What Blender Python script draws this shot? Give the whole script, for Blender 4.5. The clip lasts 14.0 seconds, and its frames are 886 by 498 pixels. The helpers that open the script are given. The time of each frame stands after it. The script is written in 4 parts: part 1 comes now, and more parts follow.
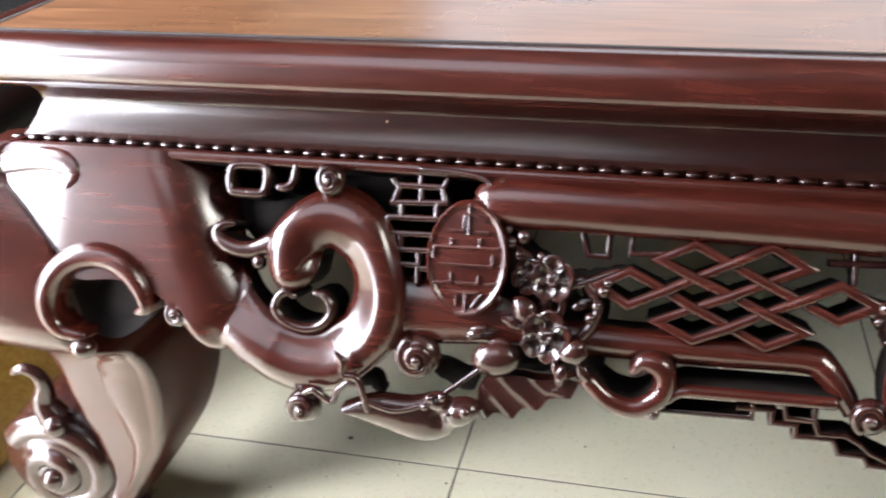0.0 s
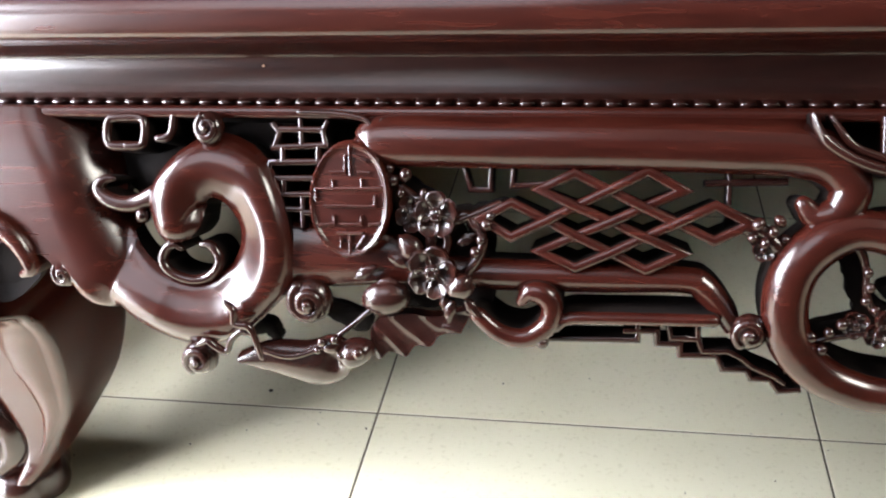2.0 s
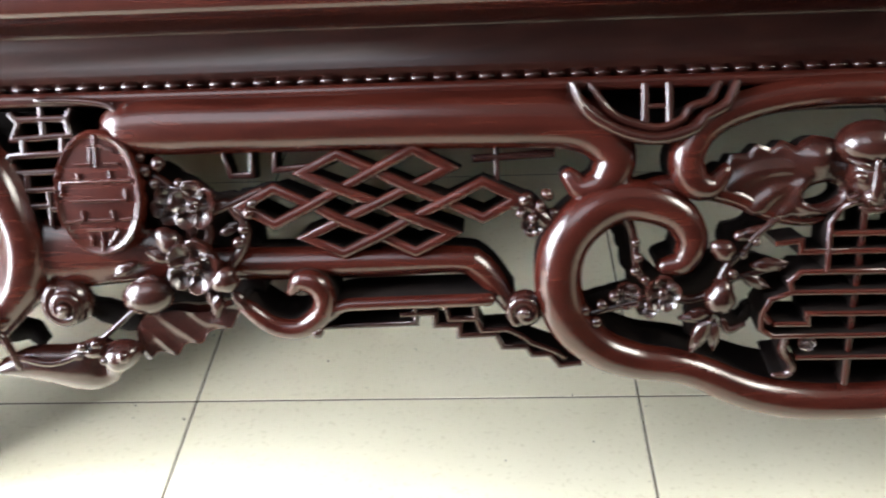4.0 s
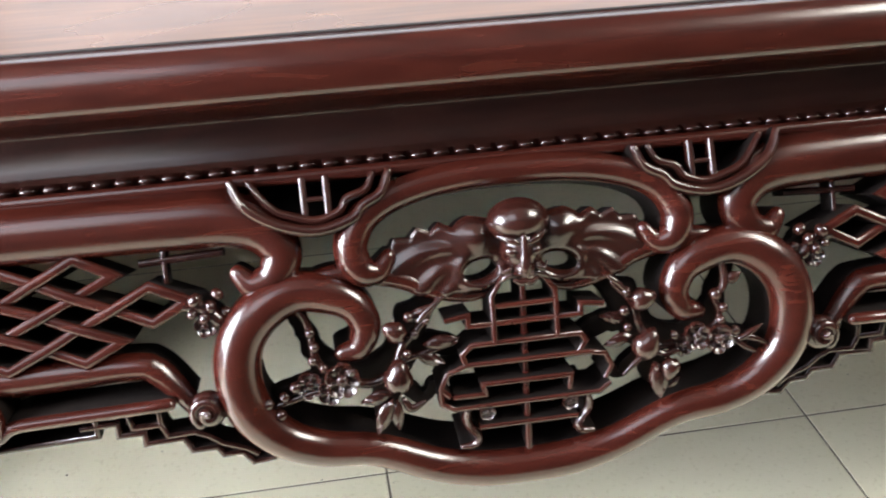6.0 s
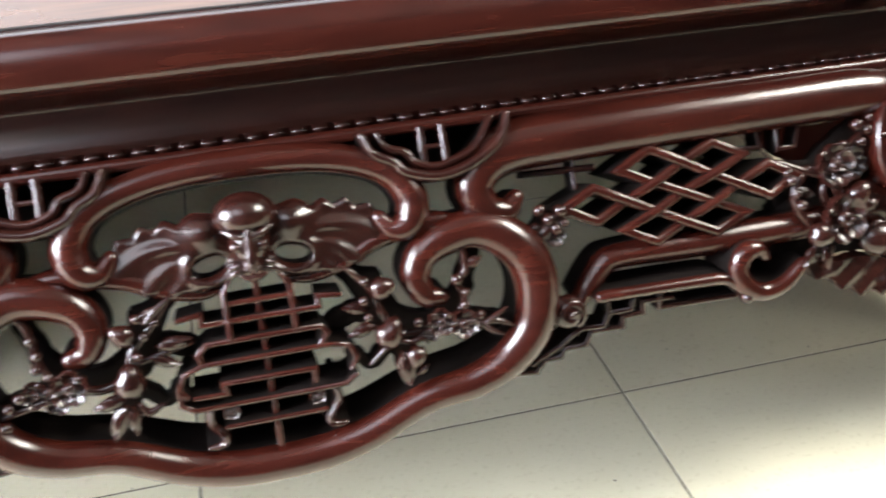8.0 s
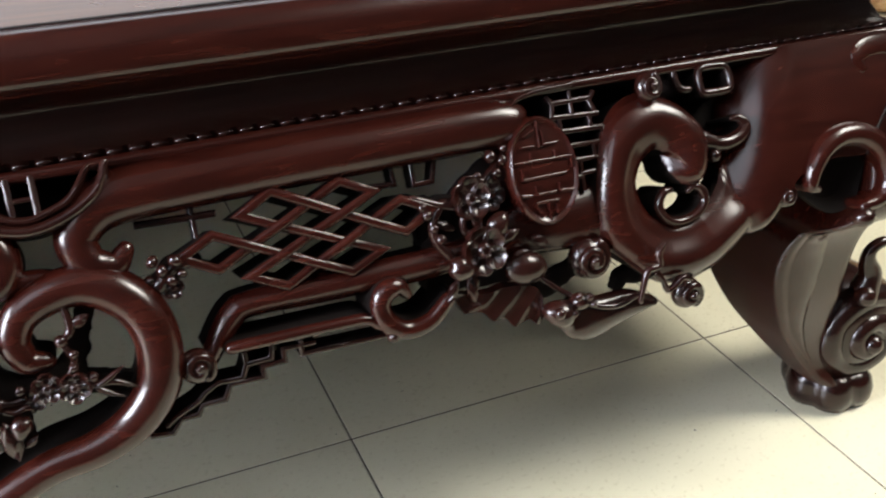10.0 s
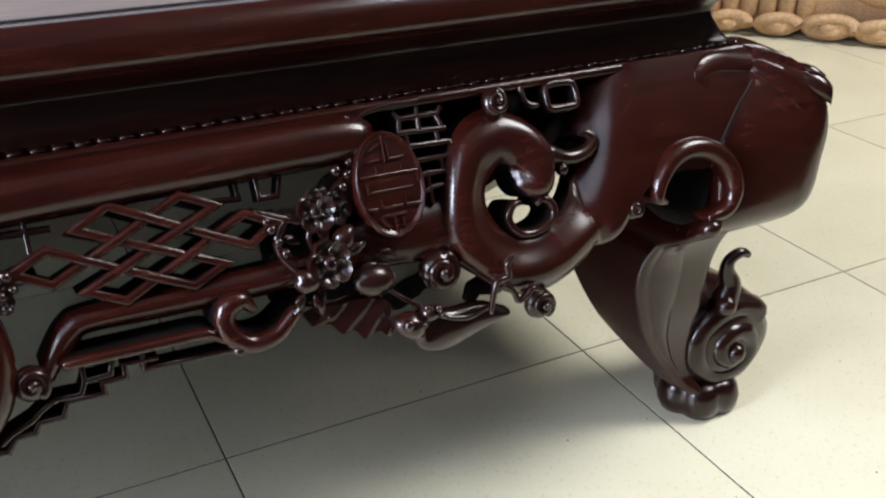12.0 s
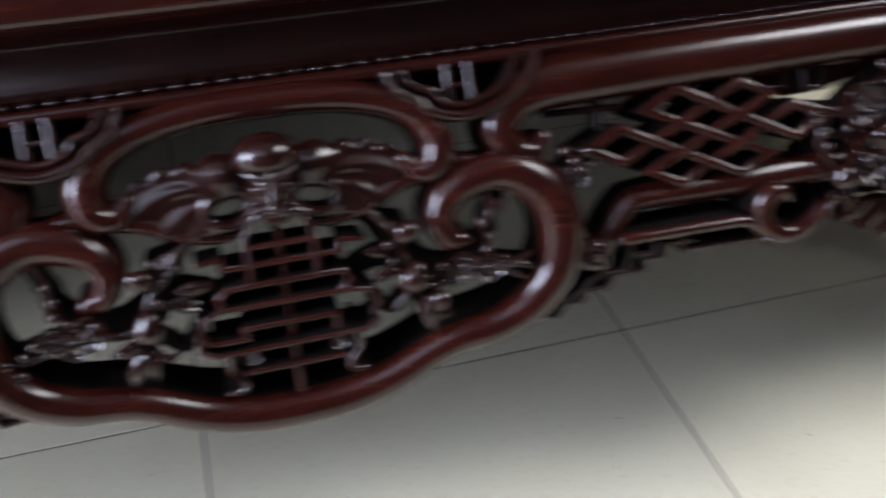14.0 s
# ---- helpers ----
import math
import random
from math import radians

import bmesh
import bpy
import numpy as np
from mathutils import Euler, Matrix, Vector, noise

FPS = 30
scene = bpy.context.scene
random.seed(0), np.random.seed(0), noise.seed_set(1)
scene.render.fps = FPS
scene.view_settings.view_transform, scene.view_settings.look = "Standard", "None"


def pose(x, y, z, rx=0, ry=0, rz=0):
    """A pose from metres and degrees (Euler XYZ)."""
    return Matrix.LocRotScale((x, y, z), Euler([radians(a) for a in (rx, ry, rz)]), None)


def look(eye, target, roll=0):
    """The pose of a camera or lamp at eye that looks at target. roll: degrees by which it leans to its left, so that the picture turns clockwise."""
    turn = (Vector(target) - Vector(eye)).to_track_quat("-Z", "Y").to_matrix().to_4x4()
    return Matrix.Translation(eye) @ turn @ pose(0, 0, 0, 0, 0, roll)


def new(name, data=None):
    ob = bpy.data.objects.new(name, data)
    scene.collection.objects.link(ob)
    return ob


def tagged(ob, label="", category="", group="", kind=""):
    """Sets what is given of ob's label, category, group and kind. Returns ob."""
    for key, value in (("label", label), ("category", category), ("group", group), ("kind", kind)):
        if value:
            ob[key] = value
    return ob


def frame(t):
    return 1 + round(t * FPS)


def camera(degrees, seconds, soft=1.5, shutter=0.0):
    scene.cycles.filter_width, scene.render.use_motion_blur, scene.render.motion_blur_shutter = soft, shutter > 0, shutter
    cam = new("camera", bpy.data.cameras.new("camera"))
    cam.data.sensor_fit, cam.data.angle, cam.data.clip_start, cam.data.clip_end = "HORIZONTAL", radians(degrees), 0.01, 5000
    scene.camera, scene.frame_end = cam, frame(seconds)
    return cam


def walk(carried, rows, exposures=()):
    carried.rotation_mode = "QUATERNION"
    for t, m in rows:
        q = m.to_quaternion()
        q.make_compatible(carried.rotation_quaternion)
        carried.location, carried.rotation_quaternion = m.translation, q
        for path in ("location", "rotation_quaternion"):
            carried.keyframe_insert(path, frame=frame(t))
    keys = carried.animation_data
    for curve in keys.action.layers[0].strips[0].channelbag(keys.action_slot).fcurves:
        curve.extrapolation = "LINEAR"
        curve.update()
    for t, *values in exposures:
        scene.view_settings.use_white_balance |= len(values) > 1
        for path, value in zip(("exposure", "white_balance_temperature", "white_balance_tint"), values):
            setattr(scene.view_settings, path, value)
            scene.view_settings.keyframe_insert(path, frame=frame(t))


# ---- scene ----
cam = camera(49.80, 14.0, 2.0, 0.5)
EXPOSURES = [(0.0, 4.72, 6450, 11), (1.0, 4.62, 6450, 11), (2.0, 4.57, 6500, 11), (5.0, 4.80, 6500, 10), (6.5, 4.92, 6500, 10), (8.0, 4.95, 6500, 10), (9.0, 4.45, 6500, 10), (11.5, 3.75, 6100, 11), (12.5, 3.58, 5900, 12), (13.2, 3.36, 5800, 13), (14.0, 3.40, 5800, 16)]
PATH = [
    (0, (-0.3773, -0.6135, 0.7576), (-0.8249, 1.0956, -0.1798), -2.48),
    (0.5, (-0.3801, -0.6266, 0.7587), (-0.9297, 1.0551, -0.1739), -3.26),
    (1, (-0.3716, -0.6236, 0.7525), (-0.8567, 1.0563, -0.2184), -3.59),
    (1.5, (-0.3506, -0.6115, 0.7504), (-0.7447, 1.0745, -0.2506), -3.86),
    (2, (-0.3288, -0.6078, 0.7451), (-0.6694, 1.0741, -0.2820), -4.18),
    (2.2, (-0.3248, -0.6090, 0.7474), (-0.6574, 1.0682, -0.2901), -4.40),
    (4.3, (-0.2256, -0.5566, 0.7386), (-0.2735, 1.0959, -0.3871), -2.75),
    (4.5, (-0.2115, -0.5624, 0.7312), (-0.2083, 1.1204, -0.3496), -2.24),
    (5, (-0.1736, -0.5472, 0.7472), (-0.0454, 1.1182, -0.3528), -1.51),
    (5.5, (-0.1565, -0.5527, 0.7512), (0.0509, 1.1382, -0.2966), -1.46),
    (6, (-0.1371, -0.5647, 0.7561), (0.1126, 1.1418, -0.2566), -1.99),
    (6.5, (-0.1186, -0.5704, 0.7548), (0.1757, 1.1329, -0.2513), -2.38),
    (7, (-0.1050, -0.5743, 0.7523), (0.2114, 1.1172, -0.2668), -2.57),
    (7.5, (-0.0625, -0.5795, 0.7541), (0.2732, 1.1030, -0.2738), -2.32),
    (8, (-0.0009, -0.5848, 0.7468), (0.3930, 1.0829, -0.2846), -2.28),
    (8.5, (0.0777, -0.5786, 0.7388), (0.5782, 1.0761, -0.2668), -1.66),
    (9, (0.1265, -0.5860, 0.7357), (0.7246, 1.0428, -0.2591), -0.39),
    (9.2, (0.1356, -0.5945, 0.7272), (0.7571, 1.0229, -0.2715), -0.95),
    (11.3, (0.2232, -0.6541, 0.7341), (1.0030, 0.9722, -0.1302), -0.59),
    (11.5, (0.2251, -0.6607, 0.7230), (1.0294, 0.9527, -0.1431), -0.87),
    (12, (0.2302, -0.6580, 0.7266), (1.0457, 0.9204, -0.1919), 0.19),
    (12.5, (0.2230, -0.6571, 0.7252), (1.0314, 0.8783, -0.2693), -0.82),
    (13, (0.2054, -0.6507, 0.7204), (0.9900, 0.8548, -0.3370), -2.31),
    (13.5, (0.1130, -0.6263, 0.7369), (0.7940, 0.8929, -0.3714), -1.76),
    (14, (-0.0366, -0.5550, 0.7465), (0.4029, 1.0164, -0.4101), -0.94),
]
walk(cam, [(t, look(eye, target, roll)) for t, eye, target, roll in PATH], EXPOSURES)

# ---- light: daylight through windows and a skylight; low west and right roof lamps are added ----
world = bpy.data.worlds.new("sky")
scene.world = world
world.use_nodes = True
sky = world.node_tree.nodes.new("ShaderNodeTexSky")
sky.sky_type, sky.sun_disc = "NISHITA", False
sky.sun_elevation, sky.sun_rotation = radians(43.7), radians(276.6)
world.node_tree.links.new(sky.outputs[0], world.node_tree.nodes["Background"].inputs[0])
world.node_tree.nodes["Background"].inputs[1].default_value = 0.015


def area_lamp(name, place, target, width, height, watts, colour):
    data = bpy.data.lights.new(name, "AREA")
    data.shape, data.size, data.size_y, data.energy, data.color = "RECTANGLE", width, height, watts, colour
    ob = new(name, data)
    ob.matrix_world = look(place, target)
    return ob


# Added low lamp that brightens the floor under the bed's left half.
area_lamp("low_west_fill", (-2.68, -1.60, 0.80), (-0.3, 0.1, 0.1), 0.8, 1.4, 17.0, (0.90, 0.93, 1.0))
area_lamp("daylight_west", (-2.68, -0.32, 1.40), (-0.2, -0.2, 0.4), 1.50, 1.45, 24.0, (0.86, 0.90, 1.0))
area_lamp("daylight_front_roof", (-1.6, -1.80, 3.12), (-1.0, -0.6, 0.4), 1.9, 1.8, 2.0, (0.97, 0.96, 0.97))
# Added overhead lamp that brightens the floor at the right end.
area_lamp("right_floor_fill", (2.75, -0.75, 3.12), (1.4, -0.35, 0.0), 1.2, 1.5, 12.0, (1.0, 0.96, 0.86))
area_lamp("daylight_north", (0.6, 4.4, 1.9), (0.4, 0.6, 0.5), 4.6, 1.6, 1.0, (1.0, 0.78, 0.50))


# ---- materials ----
def material(name, rough=0.5, metal=0.0, coat=0.0, spec=0.5):
    m = bpy.data.materials.new(name)
    m.use_nodes = True
    b = m.node_tree.nodes["Principled BSDF"]
    b.inputs["Roughness"].default_value, b.inputs["Metallic"].default_value = rough, metal
    b.inputs["Specular IOR Level"].default_value = spec
    b.inputs["Coat Weight"].default_value, b.inputs["Coat Roughness"].default_value = coat, 0.08
    return m, m.node_tree.nodes, m.node_tree.links, b


def ramp(nodes, stops):
    r = nodes.new("ShaderNodeValToRGB")
    while len(r.color_ramp.elements) < len(stops):
        r.color_ramp.elements.new(0.5)
    for e, (p, c) in zip(r.color_ramp.elements, stops):
        e.position, e.color = p, (*c, 1)
    return r


def wood(name, dark, mid, light, scale, rough, coat, bump=0.08, axis=(1.0, 9.0, 9.0), spec=0.5, stains=0.45):
    """Varnished wood: long grain along x, pores, slow stains and uneven polish."""
    m, n, l, b = material(name, rough, 0.0, coat, spec)
    co, mp = n.new("ShaderNodeTexCoord"), n.new("ShaderNodeMapping")
    mp.inputs["Scale"].default_value = [a * scale for a in axis]
    l.new(co.outputs["Object"], mp.inputs[0])
    grain, pores, stain = (n.new("ShaderNodeTexNoise") for _ in range(3))
    grain.inputs["Scale"].default_value, grain.inputs["Detail"].default_value = 6.0, 7.0
    grain.inputs["Distortion"].default_value = 0.7
    pores.inputs["Scale"].default_value, pores.inputs["Detail"].default_value = 42.0, 4.0
    stain.inputs["Scale"].default_value, stain.inputs["Detail"].default_value = 7.0, 3.0
    l.new(mp.outputs[0], grain.inputs[0]), l.new(mp.outputs[0], pores.inputs[0]), l.new(co.outputs["Object"], stain.inputs[0])
    r = ramp(n, [(0.30, dark), (0.52, mid), (0.74, light)])
    l.new(grain.outputs[0], r.inputs[0])
    mix = n.new("ShaderNodeMix")
    mix.data_type, mix.blend_type = "RGBA", "MULTIPLY"
    mix.inputs[0].default_value = stains
    r2 = ramp(n, [(0.35, (0.60, 0.56, 0.56)), (0.65, (1, 1, 1))])
    l.new(stain.outputs[0], r2.inputs[0])
    l.new(r.outputs[0], mix.inputs["A"]), l.new(r2.outputs[0], mix.inputs["B"])
    l.new(mix.outputs["Result"], b.inputs["Base Color"])
    rr = n.new("ShaderNodeMapRange")
    rr.inputs["To Min"].default_value, rr.inputs["To Max"].default_value = rough * 0.8, rough * 1.25
    l.new(stain.outputs[0], rr.inputs[0]), l.new(rr.outputs[0], b.inputs["Roughness"])
    bp = n.new("ShaderNodeBump")
    bp.inputs["Strength"].default_value, bp.inputs["Distance"].default_value = bump, 0.001
    l.new(pores.outputs[0], bp.inputs["Height"]), l.new(bp.outputs[0], b.inputs["Normal"])
    return m


ROSEWOOD = wood("rosewood_varnish", (0.0158, 0.0027, 0.0017), (0.0258, 0.0046, 0.0028), (0.0378, 0.0078, 0.0046), 2.6, 0.22, 0.0, 0.003, (1.0, 9.0, 9.0), 0.44)
DARKROSE = wood("darker_rosewood", (0.0100, 0.0025, 0.0018), (0.0165, 0.0042, 0.0029), (0.0250, 0.0070, 0.0046), 5.0, 0.22, 0.0, 0.01, (1.0, 5.0, 5.0), 0.48)
# Sawn walls and grounds: near black, the shade of the piercings put into the colour.
SAWN_SHADE = wood("sawn_wood_with_shade", (0.0022, 0.0012, 0.0009), (0.0034, 0.0018, 0.0013), (0.0052, 0.0028, 0.0020), 9.0, 0.75, 0.0, 0.4, (1.0, 1.0, 1.0), 0.10)
TOPWOOD = wood("rosewood_top", (0.060, 0.026, 0.012), (0.100, 0.044, 0.020), (0.145, 0.066, 0.030), 2.2, 0.28, 0.0, 0.02, (0.8, 8.0, 8.0), 0.42, 0.15)
PALEWOOD = wood("raw_pale_wood", (0.40, 0.23, 0.11), (0.55, 0.35, 0.18), (0.66, 0.45, 0.26), 4.0, 0.55, 0.0, 0.2)
GOLDWOOD = wood("raw_golden_wood", (0.40, 0.22, 0.035), (0.54, 0.34, 0.07), (0.62, 0.44, 0.13), 3.0, 0.38, 0.1, 0.05)
BLACKWOOD = wood("black_lacquer_wood", (0.0030, 0.0030, 0.0034), (0.0045, 0.0045, 0.0050), (0.007, 0.007, 0.0076), 4.0, 0.28, 0.0)


def plaster(name, colour, spread=0.06):
    m, n, l, b = material(name, 0.75)
    co, no, fine = n.new("ShaderNodeTexCoord"), n.new("ShaderNodeTexNoise"), n.new("ShaderNodeTexNoise")
    no.inputs["Scale"].default_value, fine.inputs["Scale"].default_value = 1.3, 60.0
    r = ramp(n, [(0.3, [c * (1 - spread) for c in colour]), (0.7, colour)])
    l.new(co.outputs["Object"], no.inputs[0]), l.new(co.outputs["Object"], fine.inputs[0])
    l.new(no.outputs[0], r.inputs[0]), l.new(r.outputs[0], b.inputs["Base Color"])
    bp = n.new("ShaderNodeBump")
    bp.inputs["Strength"].default_value, bp.inputs["Distance"].default_value = 0.15, 0.002
    l.new(fine.outputs[0], bp.inputs["Height"]), l.new(bp.outputs[0], b.inputs["Normal"])
    return m


JOINT = plaster("dark_joint_line", (0.006, 0.004, 0.003), 0.3)
WALL = plaster("cream_wall_paint", (0.50, 0.44, 0.34))
DARKWALL = plaster("dark_brown_light_block", (0.022, 0.018, 0.017))
# Unseen walls and ceiling, kept dark so that little light bounces back.
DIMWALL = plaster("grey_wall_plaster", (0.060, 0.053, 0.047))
CEILING = plaster("dim_ceiling_paint", (0.10, 0.095, 0.09))


def tile_glaze():
    m, n, l, b = material("cream_floor_tile", 0.28)
    co, info = n.new("ShaderNodeTexCoord"), n.new("ShaderNodeObjectInfo")
    big, fine = n.new("ShaderNodeTexNoise"), n.new("ShaderNodeTexNoise")
    big.inputs["Scale"].default_value, big.inputs["Detail"].default_value = 5.0, 5.0
    fine.inputs["Scale"].default_value, fine.inputs["Detail"].default_value = 170.0, 3.0
    add = n.new("ShaderNodeVectorMath")
    shift = n.new("ShaderNodeVectorMath")
    shift.operation = "SCALE"
    shift.inputs[0].default_value = (31, 17, 5)
    l.new(info.outputs["Random"], shift.inputs["Scale"]), l.new(co.outputs["Object"], add.inputs[0]), l.new(shift.outputs[0], add.inputs[1])
    l.new(add.outputs[0], big.inputs[0]), l.new(add.outputs[0], fine.inputs[0])
    r = ramp(n, [(0.30, (0.66, 0.62, 0.45)), (0.55, (0.71, 0.67, 0.50)), (0.75, (0.75, 0.71, 0.54))])
    l.new(big.outputs[0], r.inputs[0])
    speck = ramp(n, [(0.30, (0.82, 0.80, 0.74)), (0.42, (1, 1, 1))])
    l.new(fine.outputs[0], speck.inputs[0])
    mix = n.new("ShaderNodeMix")
    mix.data_type, mix.blend_type = "RGBA", "MULTIPLY"
    mix.inputs[0].default_value = 0.6
    l.new(r.outputs[0], mix.inputs["A"]), l.new(speck.outputs[0], mix.inputs["B"])
    tone = n.new("ShaderNodeHueSaturation")
    rng = n.new("ShaderNodeMapRange")
    rng.inputs["To Min"].default_value, rng.inputs["To Max"].default_value = 0.95, 1.04
    l.new(info.outputs["Random"], rng.inputs[0]), l.new(rng.outputs[0], tone.inputs["Value"])
    l.new(mix.outputs["Result"], tone.inputs["Color"]), l.new(tone.outputs[0], b.inputs["Base Color"])
    rr = n.new("ShaderNodeMapRange")
    rr.inputs["To Min"].default_value, rr.inputs["To Max"].default_value = 0.27, 0.35
    l.new(big.outputs[0], rr.inputs[0]), l.new(rr.outputs[0], b.inputs["Roughness"])
    return m


TILE = tile_glaze()
GROUT = plaster("dark_floor_grout", (0.10, 0.075, 0.05), 0.4)
GRIT, gn, gl, gb = material("dark_grit", 0.8)
gb.inputs["Base Color"].default_value = (0.05, 0.035, 0.025, 1)


# ---- building helpers ----
def part(name, bm, mat, parent=None, label="", smooth=40):
    """Links a bmesh as one mesh object under a thing or part."""
    bmesh.ops.recalc_face_normals(bm, faces=bm.faces[:])
    for f in bm.faces:
        f.smooth = True
    for e in bm.edges:
        if len(e.link_faces) == 2:
            e.smooth = e.calc_face_angle(0) < radians(smooth)
    me = bpy.data.meshes.new(name)
    bm.to_mesh(me)
    bm.free()
    me.materials.append(mat)
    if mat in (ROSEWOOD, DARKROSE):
        me.materials.append(SAWN_SHADE)
    ob = new(name, me)
    if parent:
        ob.parent = parent
        ob.matrix_parent_inverse = parent.matrix_world.inverted()
    if label:
        tagged(ob, label)
    return ob


def thing(name, place, label, category, group="", kind=""):
    ob = new(name)
    ob.empty_display_size = 0.05
    ob.matrix_world = Matrix.Translation(place)
    bpy.context.view_layer.update()
    return tagged(ob, label, category, group, kind)


def skin(bm, rings, closed_ring=True, cap=True):
    """Quads between successive rings of points."""
    vs = [[bm.verts.new(p) for p in ring] for ring in rings]
    k = len(vs[0])
    for a, b in zip(vs, vs[1:]):
        for i in range(k if closed_ring else k - 1):
            j = (i + 1) % k
            bm.faces.new((a[i], a[j], b[j], b[i]))
    if cap and closed_ring:
        bm.faces.new(vs[0]), bm.faces.new(vs[-1][::-1])
    return vs


def box(bm, x0, x1, y0, y1, z0, z1, bevel=0.0):
    r = bmesh.ops.create_cube(bm, size=1, matrix=Matrix.LocRotScale(((x0 + x1) / 2, (y0 + y1) / 2, (z0 + z1) / 2), None, (x1 - x0, y1 - y0, z1 - z0)))
    if bevel:
        es = list({e for v in r["verts"] for e in v.link_edges})
        bmesh.ops.bevel(bm, geom=es, offset=bevel, segments=2, profile=0.5, affect="EDGES")


def glide(rows, per):
    """Catmull-Rom points through rows of numbers, per steps to a span."""
    a = np.array(rows, float)
    if len(a) < 3:
        t = np.linspace(0, 1, per * 2 + 1)[:, None]
        return a[0] * (1 - t) + a[-1] * t
    p = np.vstack([2 * a[0] - a[1], a, 2 * a[-1] - a[-2]])
    out = []
    for i in range(1, len(p) - 2):
        t = np.linspace(0, 1, per, endpoint=False)[:, None]
        out.append(0.5 * (2 * p[i] + (p[i + 1] - p[i - 1]) * t + (2 * p[i - 1] - 5 * p[i] + 4 * p[i + 1] - p[i + 2]) * t**2 + (3 * p[i] - p[i - 1] - 3 * p[i + 1] + p[i + 2]) * t**3))
    return np.vstack(out + [a[-1:]])


# The carving is drawn in millimetres on the bulging apron: u along it, z up, w out of its face.
def belly(z):
    return -0.035 + 1.45 * (z - 0.25) ** 2


def on_apron(u, z, w):
    z, w = z / 1000, w / 1000
    s = 2.9 * (z - 0.25)
    k = math.hypot(1, s)
    return Vector((u / 1000, belly(z) - w / k, z + w * s / k))


def laid(name, bm, mat, parent, label="", smooth=40, sides=(1,)):
    """Bends a flat carving onto the apron; sides (1, -1) adds its mirror image at the other end. The sawn walls of the
    piercings are left unpolished and near black, with their shade put into the colour."""
    made = []
    bm.normal_update()
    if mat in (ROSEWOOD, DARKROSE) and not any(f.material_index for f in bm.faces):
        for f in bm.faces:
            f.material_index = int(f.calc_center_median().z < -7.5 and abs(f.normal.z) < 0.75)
    for s in sides:
        b = bm.copy()
        for v in b.verts:
            v.co = on_apron(s * v.co.x, v.co.y, v.co.z)
        made.append(part(name, b, mat, parent, label, smooth))
    bm.free()
    return made


BOTH = (1, -1)


def tube(pts, r, w=0.0, squash=1.0, per=6, seg=14, bm=None, back=None):
    """A round member along u, z points, r its half-width at each, squash its depth to its width; with back it has
    straight pierced walls down to that depth instead of a round underside."""
    bm = bm or bmesh.new()
    rs = r if isinstance(r, (list, tuple)) else [r] * len(pts)
    ws = w if isinstance(w, (list, tuple)) else [w] * len(pts)
    a = glide([(p[0], p[1], x, q) for p, x, q in zip(pts, ws, rs)], per)
    tan = np.gradient(a[:, :2], axis=0)
    tan /= np.maximum(np.linalg.norm(tan, axis=1), 1e-6)[:, None]
    rows = []
    for g in (1.0, 0.9, 0.6):
        c = math.sqrt(1 - g * g)
        rows.append((a[0, :2] - tan[0] * a[0, 3] * g * 0.9, a[0, 2], max(a[0, 3] * c, 0.15), tan[0]))
    rows += [(q[:2], q[2], max(q[3], 0.3), t) for q, t in zip(a, tan)]
    for g in (0.6, 0.9, 1.0):
        c = math.sqrt(1 - g * g)
        rows.append((a[-1, :2] + tan[-1] * a[-1, 3] * g * 0.9, a[-1, 2], max(a[-1, 3] * c, 0.15), tan[-1]))
    rings = []
    for q, x, rad, t in rows:
        n = (-t[1], t[0])
        if back is not None:
            arc = [math.pi * i / (seg // 2) for i in range(seg // 2 + 1)]
            ring = [(q[0] + n[0] * rad * math.cos(h), q[1] + n[1] * rad * math.cos(h), x + rad * squash * math.sin(h)) for h in arc]
            ring += [(q[0] + n[0] * rad * c, q[1] + n[1] * rad * c, back) for c in (-0.93, -0.3, 0.3, 0.93)]
            rings.append(ring)
            continue
        rings.append([(q[0] + n[0] * rad * math.cos(h), q[1] + n[1] * rad * math.cos(h), x + rad * squash * math.sin(h)) for h in (2 * math.pi * i / seg for i in range(seg))])
    skin(bm, rings)
    return bm


def bar(pts, width, top, depth, closed=False, bm=None, tops=None):
    """A fret bar with a rounded top and mitred corners along u, z points."""
    bm = bm or bmesh.new()
    n = len(pts)
    h, c = width / 2, width * 0.36
    rings = []
    for i, p in enumerate(pts):
        p = Vector(p)
        a = Vector(pts[(i - 1) % n]) if closed or i else None
        b = Vector(pts[(i + 1) % n]) if closed or i < n - 1 else None
        d0 = (p - a).normalized() if a is not None else (b - p).normalized()
        d1 = (b - p).normalized() if b is not None else d0
        n0, n1 = Vector((-d0.y, d0.x)), Vector((-d1.y, d1.x))
        m = n0 + n1
        m = m / max(m.length_squared / 2, 0.35) if m.length > 1e-4 else n0
        x = tops[i] if tops else top
        rings.append([(*(p + m * s), t) for s, t in [(-h * 0.9, x - depth)] + [(-h * math.cos(g), x - c + c * math.sin(g)) for g in (math.pi * k / 6 for k in range(7))] + [(h * 0.9, x - depth)]])
    if closed:
        skin(bm, rings + rings[:1], cap=False)
        bmesh.ops.remove_doubles(bm, verts=bm.verts[:], dist=0.001)
    else:
        skin(bm, rings)
    return bm


